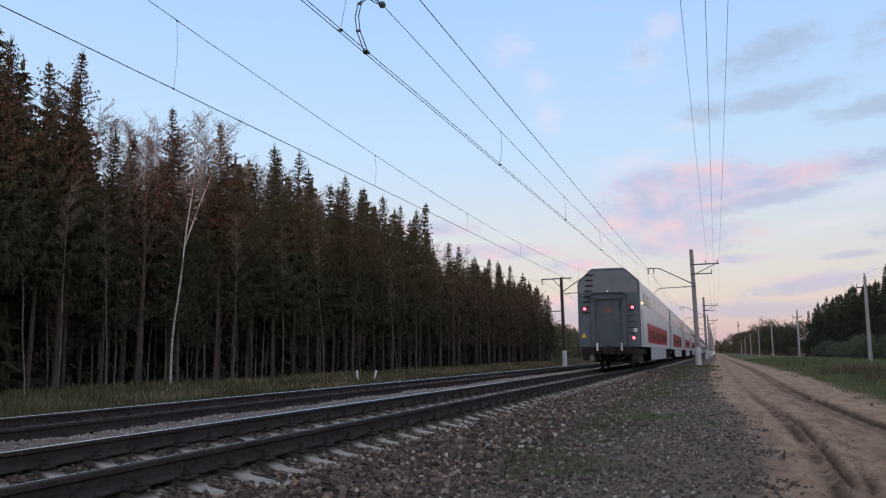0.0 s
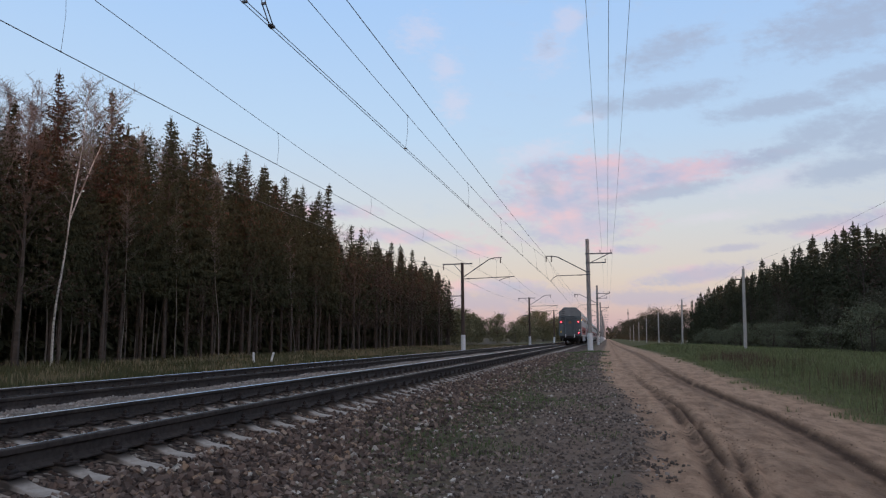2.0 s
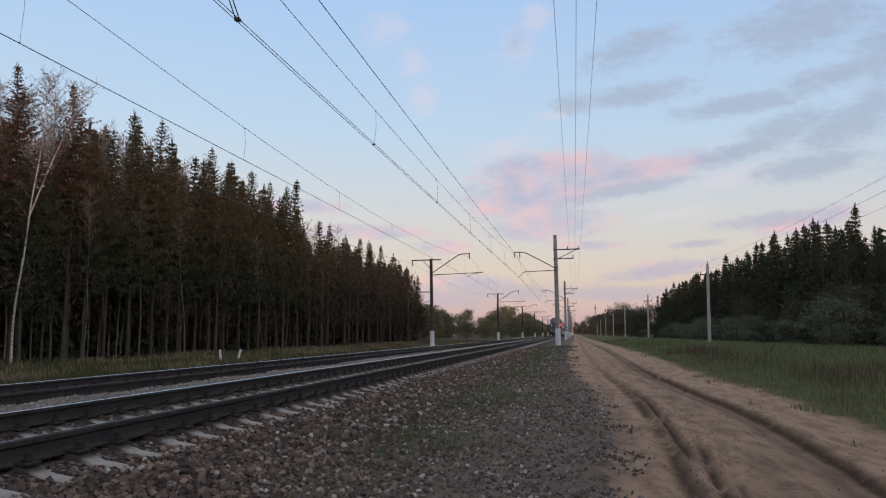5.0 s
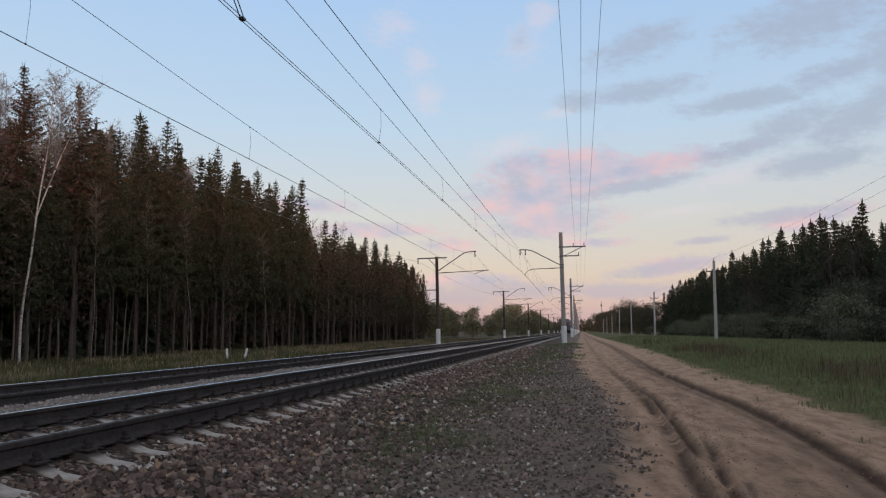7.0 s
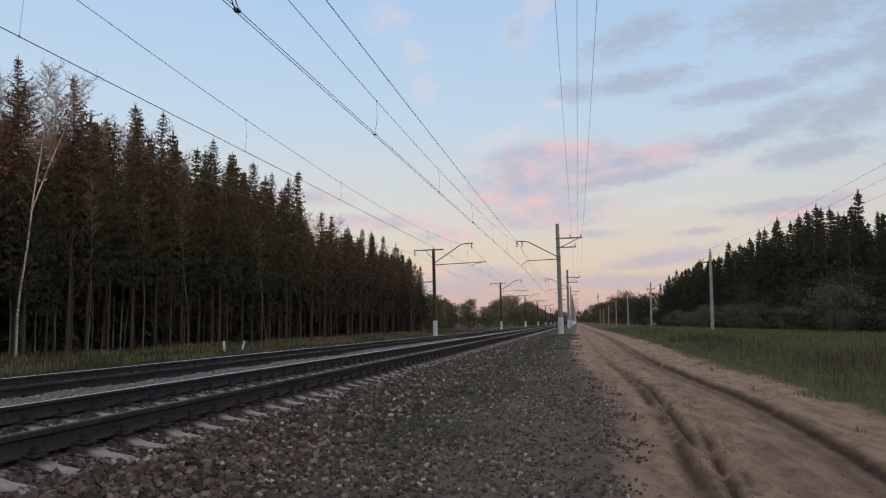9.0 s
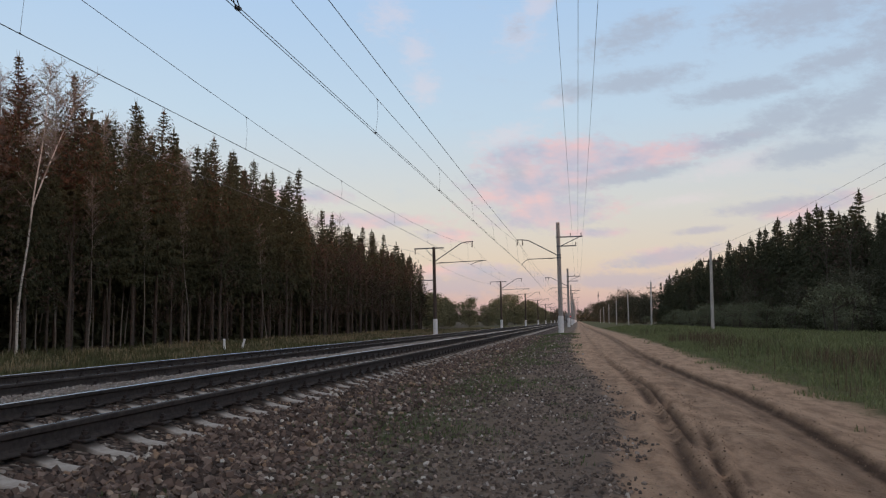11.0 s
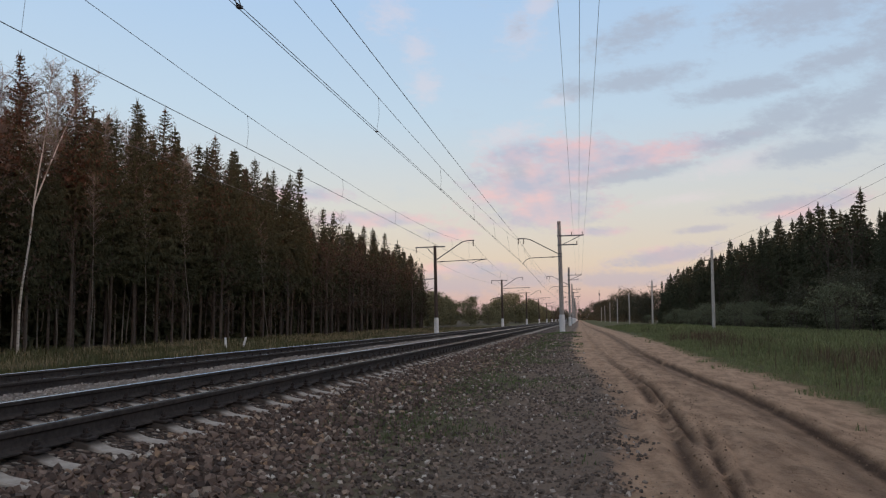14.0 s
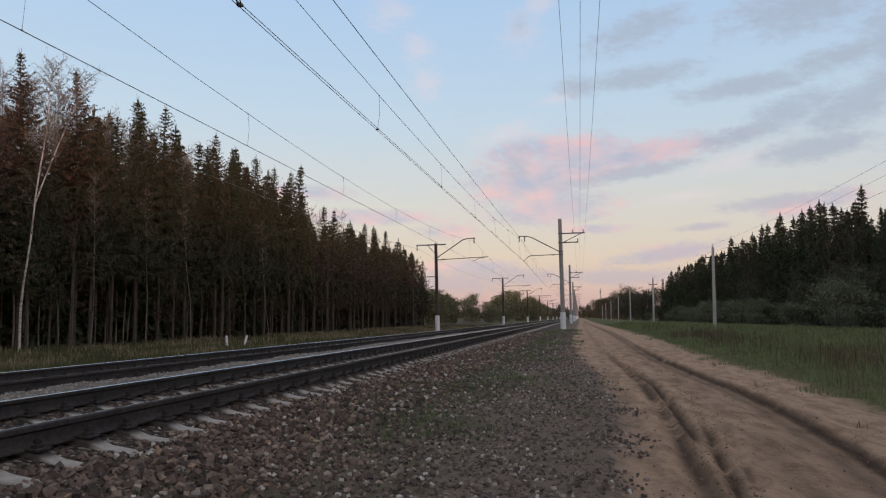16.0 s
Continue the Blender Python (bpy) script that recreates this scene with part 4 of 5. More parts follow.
def spruce(seed, height, bare, radius, tinted_cones=0.0, coarse=1.0, label="", point=0.85):
    """Whorls of limbs that droop low down and rise near the top, each set with side twigs and hanging twigs of needles."""
    rng = np.random.default_rng(seed)
    tree = thing("spruce_tree", None, None, label or ("tall dark spruce with a bare lower trunk at the forest edge" if not tinted_cones else
                 "tall spruce at the forest edge, its cone-laden top tinted sunlit red"), "tree", "spruce trees")
    s = Shape()
    lean = rng.normal(0, 0.15, 2)
    ts = np.linspace(0, 1, 7)
    s.tube([(lean[0] * t * t, lean[1] * t * t, -0.3 + (height + 0.2) * t) for t in ts], [0.125 * (1 - 0.93 * t) + 0.012 for t in ts], 7)
    for i in range(int(bare * 60)):
        z = rng.uniform(1.2, max(1.5, bare * height))
        a = rng.uniform(0, math.tau)
        L = rng.uniform(0.3, 1.3)
        s.tube([(0, 0, z), (L * math.cos(a), L * math.sin(a), z - rng.uniform(0, 0.4))], [0.014, 0.004], 3, caps=False)
    part("trunk", s, BARK, tree, "brown scaly trunk")
    at, way, level = [], [], []
    z, heavy, phase = bare * height, rng.uniform(0, math.tau), rng.uniform(0, 6)
    while z < height - 0.25:
        t = (z - bare * height) / (height * (1 - bare))
        full = min(1.0, 0.5 + 2.2 * t if bare > 0.2 else 0.85 + 0.6 * t)
        reach = (radius * full * (1 - t) ** point + 0.08) * (1 + 0.16 * math.sin(z * 1.9 + phase))
        n = int(rng.integers(5, 8))
        a0 = rng.uniform(0, math.tau)
        for b in range(n):
            if t < 0.3 and rng.random() < 0.15:
                continue
            a = a0 + math.tau * b / n + rng.normal(0, 0.25)
            L = reach * rng.uniform(0.5, 1.18) * (1 + 0.18 * math.cos(a - heavy))
            m = max(3, int(L / (0.125 * coarse)))
            u = (np.arange(m) + rng.uniform(0.1, 0.9, m)) / m
            rise = -0.50 + 1.05 * t + rng.normal(0, 0.09)
            p = np.stack([lean[0] * t * t + math.cos(a) * L * u, lean[1] * t * t + math.sin(a) * L * u, z + L * (rise * u + 0.30 * (1 - t) * u ** 3)], -1)
            for w in (-1, 1, 0):
                if w:
                    turn = a + w * rng.uniform(0.3, 1.25, m)
                    l = rng.uniform(0.22, 0.44, m) * (1.15 - 0.5 * u) * (1.1 - 0.55 * t) * coarse
                    d = np.stack([np.cos(turn) * l, np.sin(turn) * l, l * rng.uniform(-0.75, 0.1, m)], -1)
                else:
                    l = rng.uniform(0.22, 0.58, m) * (1.05 - 0.75 * t) * coarse
                    d = np.stack([math.cos(a) * 0.25 * l + rng.normal(0, 0.06, m), math.sin(a) * 0.25 * l + rng.normal(0, 0.06, m), -l], -1)
                at.append(p)
                way.append(d)
                level.append(np.full(m, t))
        z += rng.uniform(0.25, 0.42) * (1.15 - 0.5 * t) * coarse ** 0.7
    tips = np.array([(lean[0], lean[1], height - 0.45)] * 6)
    around = np.arange(6) * math.tau / 6
    at.append(tips)
    way.append(np.stack([0.12 * np.cos(around), 0.12 * np.sin(around), 0.35 + 0.4 * (np.arange(6) % 2)], -1))
    level.append(np.ones(6))
    at, way, level = np.concatenate(at), np.concatenate(way), np.concatenate(level)
    side = np.cross(way, rng.normal(0, 1, at.shape))
    side *= (0.055 * coarse * rng.uniform(0.7, 1.35, len(at)) * (1.1 - 0.5 * level) / (np.linalg.norm(side, axis=1) + 1e-6))[:, None]
    tri = np.stack([at + side, at + way, at - side], 1)
    # cone twigs with the painted sun tint, upper crown only
    red = (rng.random(len(at)) < tinted_cones) & (level > 0.35)
    for name, which, mat, note in (("crown", ~red, NEEDLE, ""), ("cone_foliage", red, SUN_TINTED_CONES, "cone-laden twigs tinted sunlit red")):
        if which.any():
            k = int(which.sum())
            foliage = part(name, mesh_of(name, tri[which].reshape(-1, 3), np.arange(3 * k).reshape(-1, 3), mat), None, tree, note)
            if note:
                tagged(foliage, note, kind="stuff")
    return tree


def birch(seed, height, fork, bend, leaves, r=0.12, low=0.45, bark=None):
    """A slender birch, nearly bare; fork: where the trunk splits, or 0."""
    rng = np.random.default_rng(seed)
    tree = thing("birch_tree", None, None, "slender pale birch with a nearly bare spring crown among spruces", "tree", "birch trees")
    ph = rng.uniform(0, 6)

    def stem(t):
        return np.array([bend * t ** 1.5 + 0.16 * math.sin(ph + 5 * t) + 0.05 * math.sin(ph * 3 + 17 * t), 0.14 * math.sin(ph * 2 + 4 * t), height * t - 0.2])

    s = Shape()
    ts = np.linspace(0, 1, 14)
    s.tube([stem(t) for t in ts], [r * (1 - 0.9 * t) + 0.01 for t in ts], 7)
    part("trunk", s, bark or BIRCH, tree, "" if bark else "white bark with dark marks")
    stems = [(stem, low, 1.0)]
    if fork:
        base = stem(fork)
        side = np.array([0.30, 0.05, 0.95])
        s = Shape()
        fl = height * (1 - fork) * 0.9
        s.tube([base + side * (fl * u) + np.array([0.5 * u * u, 0, 0]) for u in np.linspace(0, 1, 7)], [r * 0.55 * (1 - 0.88 * u) + 0.01 for u in np.linspace(0, 1, 7)], 6)
        part("fork_limb", s, bark or BIRCH, tree)
        stems.append((lambda u: base + side * (fl * u) + np.array([0.5 * u * u, 0, 0]), 0.2, 1.0))
    tw, v, f = Shape(), [], []
    for fn, lo, hi in stems:
        for i in range(42):
            t = lo + (0.97 * hi - lo) * rng.uniform(0, 1) ** 0.7
            p = fn(t)
            a = rng.uniform(0, math.tau)
            L = (1.15 + 1.8 * (1 - t)) * rng.uniform(0.6, 1.1)
            d = np.array([math.cos(a) * 0.55, math.sin(a) * 0.55, 0.83])
            q = [p, p + d * L * 0.5, p + d * L + np.array([math.cos(a), math.sin(a), -0.5]) * L * 0.15]
            tw.tube(q, [0.016, 0.011, 0.005], 3, caps=False)
            for j in range(13):
                u = rng.uniform(0.25, 1.0)
                b = q[0] + (q[2] - q[0]) * u
                aa = rng.uniform(0, math.tau)
                l = rng.uniform(0.3, 0.8)
                e = b + np.array([math.cos(aa) * l * 0.6, math.sin(aa) * l * 0.6, l * rng.uniform(-0.2, 0.8)])
                tw.tube([b, e], [0.009, 0.005], 3, caps=False)
                for m in range(leaves):
                    c = b + (e - b) * rng.uniform(0.2, 1.1) + rng.normal(0, 0.06, 3)
                    o = len(v)
                    g = rng.normal(0, 0.035, (3, 3))
                    v += list(c + g)
                    f.append((o, o + 1, o + 2))
    tagged(part("bare_crown", tw, TWIG, tree, "fine bare twigs"), kind="stuff")
    if f:
        tagged(part("young_foliage", mesh_of("young_foliage", v, f, FRESH), None, tree, "sparse young green leaves"), kind="stuff")
    return tree


def leafy(seed, height, radius, mat, label, name="leafy_tree", clumps=34, per=90, leaf=0.24, low=0.25, stems=1):
    """A broad-leaved tree or shrub: stems, limbs, and clumps of small leaves with gaps between."""
    rng = np.random.default_rng(seed)
    tree = thing(name, None, None, label, "tree" if stems == 1 else "shrub", name.replace("_", " ") + "s")
    s = Shape()
    heads = []
    for i in range(clumps):
        z = height * (low + (0.97 - low) * rng.random() ** 0.8)
        w = radius * (1 - abs((z / height - 0.5) / 0.62) ** 2.2) * rng.uniform(0.3, 1.0)
        a = rng.uniform(0, math.tau)
        heads.append(np.array([math.cos(a) * w, math.sin(a) * w, z]))
    for k in range(stems):
        a = rng.uniform(0, math.tau)
        o = np.array([math.cos(a), math.sin(a), 0]) * (0.0 if stems == 1 else radius * 0.35)
        s.tube([o + [0, 0, -0.2], o * 1.3 + [0, 0, height * 0.45], o * 1.6 + [0, 0, height * 0.85]], [0.035 * height ** 0.7 / stems ** 0.4, 0.02 * height ** 0.7 / stems ** 0.4, 0.01], 6)
    part("trunk", s, BARK, tree)
    s = Shape()
    for h in heads:
        s.tube([(0, 0, h[2] * 0.78), h * [0.45, 0.45, 0.93], h], [0.02, 0.013, 0.005], 4, caps=False)
    tagged(part("limbwork", s, BARK, tree), kind="stuff")
    n = clumps * per
    c = np.repeat(np.array(heads), per, 0) + rng.normal(0, 1, (n, 3)) * [radius * 0.2, radius * 0.2, height * 0.06]
    tri = c[:, None, :] + rng.normal(0, leaf, (n, 3, 3))
    part("crown", mesh_of("crown", tri.reshape(-1, 3), np.arange(3 * n).reshape(-1, 3), mat), None, tree)
    return tree


PLANTED = set()


def plant(ob, x, y, k=1.0, turn=0.0, lean=(0.0, 0.0), stretch=1.0):
    """Plant a copy, or the first one itself where it has not been planted yet."""
    m = pose(x, y, float(ground_z(x, y)), lean[0], lean[1], turn)
    c = copy_thing(ob, m) if ob.name in PLANTED else ob
    PLANTED.add(ob.name)
    c.matrix_basis = m @ Matrix.Diagonal((k, k, k * stretch, 1))
    return c


def plant_any(kinds, x, y, rng, low=0.88, high=1.1):
    return plant(kinds[int(rng.integers(0, len(kinds)))], x, y, rng.uniform(low, high), rng.uniform(0, 360), (rng.normal(0, 0.8), rng.normal(0, 0.8)))


DEEP = "dark dense spruce deep in the wood"
EDGE = [spruce(1, 18.0, 0.34, 3.3), spruce(2, 16.8, 0.28, 3.0), spruce(3, 18.2, 0.36, 3.3, 0.6), spruce(4, 15.5, 0.26, 3.2), spruce(5, 17.4, 0.32, 3.4, 0.25)]
EDGE_FAR = [spruce(61, 18.0, 0.30, 2.6, 0, 1.7), spruce(62, 16.8, 0.26, 2.4, 0, 1.7), spruce(63, 18.2, 0.32, 2.6, 0.35, 1.7), spruce(64, 15.5, 0.24, 2.6, 0, 1.7), spruce(65, 17.4, 0.3, 2.6, 0.15, 1.7)]
INNER = [spruce(6, 16.6, 0.06, 3.0, 0, 3.0, DEEP), spruce(7, 16.0, 0.04, 3.2, 0, 3.0, DEEP)]
OPEN = "dark spruce branched almost to the ground"
MEADOW = [spruce(8, 15.9, 0.12, 3.0, 0, 1.3, OPEN, 1.0), spruce(9, 14.9, 0.1, 2.8, 0, 1.3, OPEN, 1.0), spruce(10, 15.4, 0.1, 3.2, 0, 1.3, OPEN, 1.0)]
MEADOW_FAR = [spruce(68, 15.9, 0.08, 3.1, 0, 2.2, OPEN, 1.0), spruce(69, 14.9, 0.08, 3.0, 0, 2.2, OPEN, 1.0)]
BIRCHES = [birch(21, 17.0, 0.5, 1.2, 1, 0.066), birch(22, 18.5, 0, -0.6, 1, 0.046, 0.5, GREYBARK), birch(23, 17.5, 0, 0.9, 1, 0.042, 0.55, GREYBARK), birch(24, 18.0, 0.6, 0.4, 0, 0.05, 0.5, GREYBARK)]
SPRING = [leafy(31, 9.5, 3.8, OLIVE, "round-crowned tree in fresh olive-green leaf", low=0.06, clumps=44, per=120, leaf=0.16), leafy(32, 8.0, 3.4, OLIVE, "round-crowned tree in fresh olive-green leaf", low=0.06, clumps=44, per=120, leaf=0.16)]
MIXED = [leafy(33, 10.0, 3.8, DUSKY, "dull grey-green tree of the mixed wood", low=0.05, clumps=46, per=170, leaf=0.12), leafy(34, 8.6, 3.4, DUSKY, "dull grey-green tree of the mixed wood", low=0.05, clumps=46, per=170, leaf=0.12)]
SCRUB = [leafy(41, 3.4, 2.2, WILLOW, "grey-green willow scrub at the foot of the wood", "willow_shrub", 30, 110, 0.055, 0.1, 5),
         leafy(42, 2.4, 2.0, WILLOW, "grey-green willow scrub at the foot of the wood", "willow_shrub", 26, 110, 0.05, 0.1, 4)]
BUSHY = speckled("dull_bush_leaves", (0.072, 0.074, 0.052), (0.15, 0.148, 0.105), 0.8, 0.9, island=0.5, spec=0.1)
BUSHES = [leafy(43, 6.2, 2.6, BUSHY, "tall dull grey-brown bush before the dark wood", "tall_bush", 34, 110, 0.06, 0.08, 3),
          leafy(44, 5.0, 2.2, BUSHY, "tall dull grey-brown bush before the dark wood", "tall_bush", 30, 110, 0.06, 0.08, 3)]
BROWN = speckled("brown_twig_haze", (0.05, 0.037, 0.030), (0.12, 0.088, 0.07), 2.0, 0.95, island=0.4, spec=0.1)
BARE = [leafy(51, 6.5, 1.6, BROWN, "young bare tree with brown twigs at the forest edge", "bare_sapling", 20, 50, 0.05, 0.25, 1)]


def lower(x, y):
    """Where the wood is younger and lower."""
    v = y * 31.0 / abs(x)
    return 1.0 - 0.15 * float(step(v, 29.0, 31.0) * (1 - step(v, 39.5, 42.0)))


def forest():
    rng = np.random.default_rng(11)
    # the wood beyond the tracks: first the trees that stand out against the sky
    for y, kind, k in ((22.5, 1, 1.0), (24.4, 0, 0.94), (26.8, 4, 0.95), (28.4, 1, 0.98), (31.3, 1, 0.84), (36.6, 2, 0.94), (41.3, 2, 0.97), (45.0, 0, 0.88), (50.6, 4, 1.03), (57.0, 1, 0.98),
                       (62.0, 0, 0.96), (67.3, 1, 1.06), (71.5, 0, 0.97), (75.9, 0, 1.0), (80.0, 4, 0.92), (97.0, 1, 0.9), (104.0, 0, 0.86), (110.0, 1, 0.95), (116.0, 0, 0.88), (131.0, 3, 0.92), (137.0, 1, 0.84), (146.0, 3, 0.86)):
        plant((EDGE if y < 78 else EDGE_FAR)[kind], -31.0, y, k, rng.uniform(0, 360), (rng.normal(0, 0.6), rng.normal(0, 0.6)))
    for x0, gap, y0, y1 in ((-31.0, 3.2, 13, 150), (-33.2, 2.1, 12, 152)):
        y = y0
        while y < y1:
            k = rng.uniform(0.80, 0.97) * (1.02 if y < 42 else 1.10 if y < 82 else 0.92 if y < 120 else 0.85)
            k *= lower(x0, y)
            plant_any(EDGE if y < 70 and x0 > -32 else EDGE_FAR, x0 + rng.normal(0, 0.6), y, rng, k, k * 1.02)
            y += gap * rng.uniform(0.6, 1.4) * (1 + y / 220)
    for x0, gap, y0, y1 in ((-35.6, 2.0, 14, 156), (-38.5, 2.4, 14, 160)):
        y = y0
        while y < y1:
            k = rng.uniform(0.98, 1.15) * (1.0 if y < 85 else 0.88)
            k *= lower(x0, y)
            plant_any(INNER, x0 + rng.normal(0, 0.8), y, rng, k, k * 1.02)
            y += gap * rng.uniform(0.6, 1.4) * (1 + y / 220)
    # birches along its edge, and their bare crowns above the spruces
    plant(BIRCHES[0], -29.3, 34.9, 0.95, 0)
    for n, y in enumerate((25.4, 27.4, 30.5, 41.0, 47.3, 52.4, 66.0)):
        plant(BIRCHES[1 + n % 2], -29.7 + rng.normal(0, 0.3), y, rng.uniform(0.5, 0.66), rng.uniform(0, 360), (rng.normal(0, 2.0), rng.normal(0, 2.5)))
    for y in (26.0, 29.5, 32.0, 34.0, 35.5, 38.6, 39.8, 43.5, 44.6, 46.0, 47.2, 48.8, 53.0, 54.6, 58.0, 61.0, 64.0, 69.0, 73.0, 84.0, 88.0, 92.0, 22.5, 24.5, 28.0, 30.8, 33.2, 36.4, 37.5, 41.2, 42.4, 50.5, 56.0, 66.0):
        plant(BIRCHES[1 + int(rng.integers(0, 3))], -33.9 + rng.normal(0, 0.7), y * 1.08, rng.uniform(0.90, 0.98) * (0.97 if y < 32 else 1.0), rng.uniform(0, 360))
    for y in (33.4, 35.3, 37.6, 38.8, 39.7, 42.8, 46.6, 48.6):
        plant(BIRCHES[1 + int(rng.integers(0, 3))], -32.3, y, rng.uniform(0.84, 0.91), rng.uniform(0, 360))
    for y in np.arange(22, 150, 6.5):
        plant(BARE[0], -29.9 + rng.normal(0, 0.7), y + rng.normal(0, 2), rng.uniform(0.6, 1.7), rng.uniform(0, 360))
    for y in (84, 88, 93, 97, 102, 107, 113, 119, 126):
        plant(BARE[0], -29.6 + rng.normal(0, 0.6), y + rng.normal(0, 1), rng.uniform(1.5, 1.95), rng.uniform(0, 360))
    # broad-leaved trees farther along the tracks
    for x, y, k in ((-34, 172, 0.9), (-37, 186, 1.0), (-33, 200, 0.95), (-38, 214, 1.05), (-34, 228, 1.0), (-30, 246, 0.7), (-28, 262, 0.5),
                    (-34, 330, 1.25), (-30, 350, 1.35), (-36, 365, 1.4), (-27, 375, 1.3), (-24, 398, 1.2), (-32, 420, 1.4), (-22, 440, 1.1), (-20, 480, 1.0), (-26, 500, 1.2)):
        plant(SPRING[int(rng.integers(0, 2))], x + rng.normal(0, 1), y, k * rng.uniform(0.9, 1.1), rng.uniform(0, 360))
    # the wood beyond the meadow
    for x0, gap, y0, y1 in ((31.0, 1.7, 58, 290), (33.8, 1.6, 56, 300), (36.5, 1.7, 58, 290)):
        y = y0
        while y < y1:
            low = (0.77 if y < 100 else 0.98) + (0.05 if x0 > 33 else 0.0) + (0.06 if x0 > 35 and y > 100 else 0.0)
            plant_any(MEADOW if y < 95 and x0 < 35 else MEADOW_FAR, x0 + rng.normal(0, 1.4), y, rng, low, low + (0.05 if y < 100 else 0.09))
            y += gap * rng.uniform(0.6, 1.4) * (1 + y / 130)
    for y in np.arange(60, 200, 9.0):
        plant(BARE[0], 29.5 + rng.normal(0, 0.8), y + rng.normal(0, 3), rng.uniform(1.0, 1.8), rng.uniform(0, 360))
    for n, y in enumerate((47, 54, 61, 66, 74, 79, 88, 97, 104, 116, 128, 143)):
        plant(BUSHES[n % 2], 28.6 + rng.normal(0, 0.9), y + rng.normal(0, 1.5), rng.uniform(0.85, 1.25), rng.uniform(0, 360))
    y = 30.0
    while y < 240:
        plant(SCRUB[int(rng.integers(0, 2))], 25.5 + rng.normal(0, 2.6), y, rng.uniform(0.75, 1.25), rng.uniform(0, 360))
        y += 2.6 * rng.uniform(0.5, 1.5) * (1 + y / 120)
    for x, y, k in ((24, 300, 1.1), (28, 315, 1.12), (21, 340, 1.4), (26, 360, 1.35), (20, 390, 1.5), (25, 420, 1.7), (17, 460, 1.5), (22, 500, 1.7), (15, 560, 1.5), (31, 330, 1.3), (34, 300, 1.3), (13, 640, 1.5), (18, 600, 1.7)):
        plant(MIXED[int(rng.integers(0, 2))], x, y, k * rng.uniform(0.9, 1.1), rng.uniform(0, 360))
    # the thick of the two woods; the last mass, unseen, blocks the low sun
    for x0, x1, y0, y1, top in ((-58, -37.5, 8, 160, 14.8), (35.0, 47, 54, 310, 15.6), (31.5, 36, 56, 300, 9.5), (33, 46, -150, 52, 14.0)):
        n = 16000
        c = np.stack([rng.uniform(x0, x1, n), rng.uniform(y0, y1, n), rng.uniform(-0.3, 1, n)], -1)
        c[:, 2] *= top * (1.0 - 0.15 * step(c[:, 1], 80, 120)) * (0.9 + 0.12 * grain(c[:, 0], c[:, 1], 6.0, 81))
        tri = c[:, None, :] + rng.normal(0, 0.75, (n, 3, 3))
        mass = new("deep_woods", mesh_of("deep_woods", tri.reshape(-1, 3), np.arange(3 * n).reshape(-1, 3), NEEDLE))
        tagged(mass, "dense dark undergrowth and branches that fill the wood and screen the low sun", "woods", kind="stuff")
    # woods on the horizon, one mass
    n = 24000
    side = rng.uniform(-1, 1, n)
    c = np.stack([side * 420, 1250 + np.abs(side) * 300 + rng.uniform(0, 80, n), rng.uniform(0, 1, n) ** 1.2 * (14 + 6 * np.sin(side * 60) + 4 * np.sin(side * 217))], -1)
    tri = c[:, None, :] + rng.normal(0, 2.0, (n, 3, 3))
    far = new("distant_woods", mesh_of("distant_woods", tri.reshape(-1, 3), np.arange(3 * n).reshape(-1, 3), DUSKY))
    tagged(far, "hazy dark woods along the horizon", "woods", kind="stuff")


forest()


# ---- two leaning marker posts by the far track ----
for x, y, lean in ((-19.4, 40.7, 14), (-20.3, 40.5, -4)):
    post = Shape().box(-0.06, 0.06, -0.06, 0.06, -0.2, 0.85, bevel=0.015)
    thing("marker_post", post, LIME, "short leaning white marker post in the grass", "post", "marker posts", at=pose(x, y, float(ground_z(x, y)) - 0.22, 0, lean, 20))


# ---- radio mast on the horizon ----
def radio_mast():
    m = thing("radio_mast", None, None, "thin lattice radio mast far beyond the meadow", "mast", at=pose(17.5, 640, 0))
    for x, y in ((-0.5, -0.5), (0.5, -0.5), (0, 0.5)):
        part("leg", Shape().tube([(x, y, -1), (x * 0.6, y * 0.6, 26)], 0.07, 4), STEEL, m)
    for i in range(12):
        z = i * 2.1
        part("lattice_brace", Shape().tube([(-0.45, -0.45, z), (0.45, -0.45, z + 2.1)], 0.04, 4), STEEL, m)
    part("antenna_panel", Shape().box(-0.55, 0.55, -0.6, -0.4, 21.5, 23.5), STEEL, m)


radio_mast()


# ---- loose stones, grass, clods ----
GRASSY = speckled("meadow_grass", (0.105, 0.122, 0.054), (0.245, 0.27, 0.13), 0.5, 0.85, island=0.5, spec=0.15)
WEED = speckled("verge_weed", (0.068, 0.096, 0.040), (0.155, 0.195, 0.088), 0.8, 0.9, island=0.5, spec=0.1)
DULLGRASS = speckled("rough_grass", (0.055, 0.060, 0.030), (0.128, 0.128, 0.066), 0.5, 0.9, island=0.5, spec=0.1)
DRYGRASS = speckled("dry_grass", (0.14, 0.115, 0.068), (0.27, 0.225, 0.14), 0.5, 0.9, island=0.5, spec=0.1)
REED = speckled("brown_reed", (0.075, 0.055, 0.037), (0.16, 0.118, 0.08), 0.5, 0.9, island=0.5, spec=0.1)
CLOD = speckled("damp_clods", (0.07, 0.046, 0.033), (0.36, 0.245, 0.165), 9.0, 0.95, island=0.75)


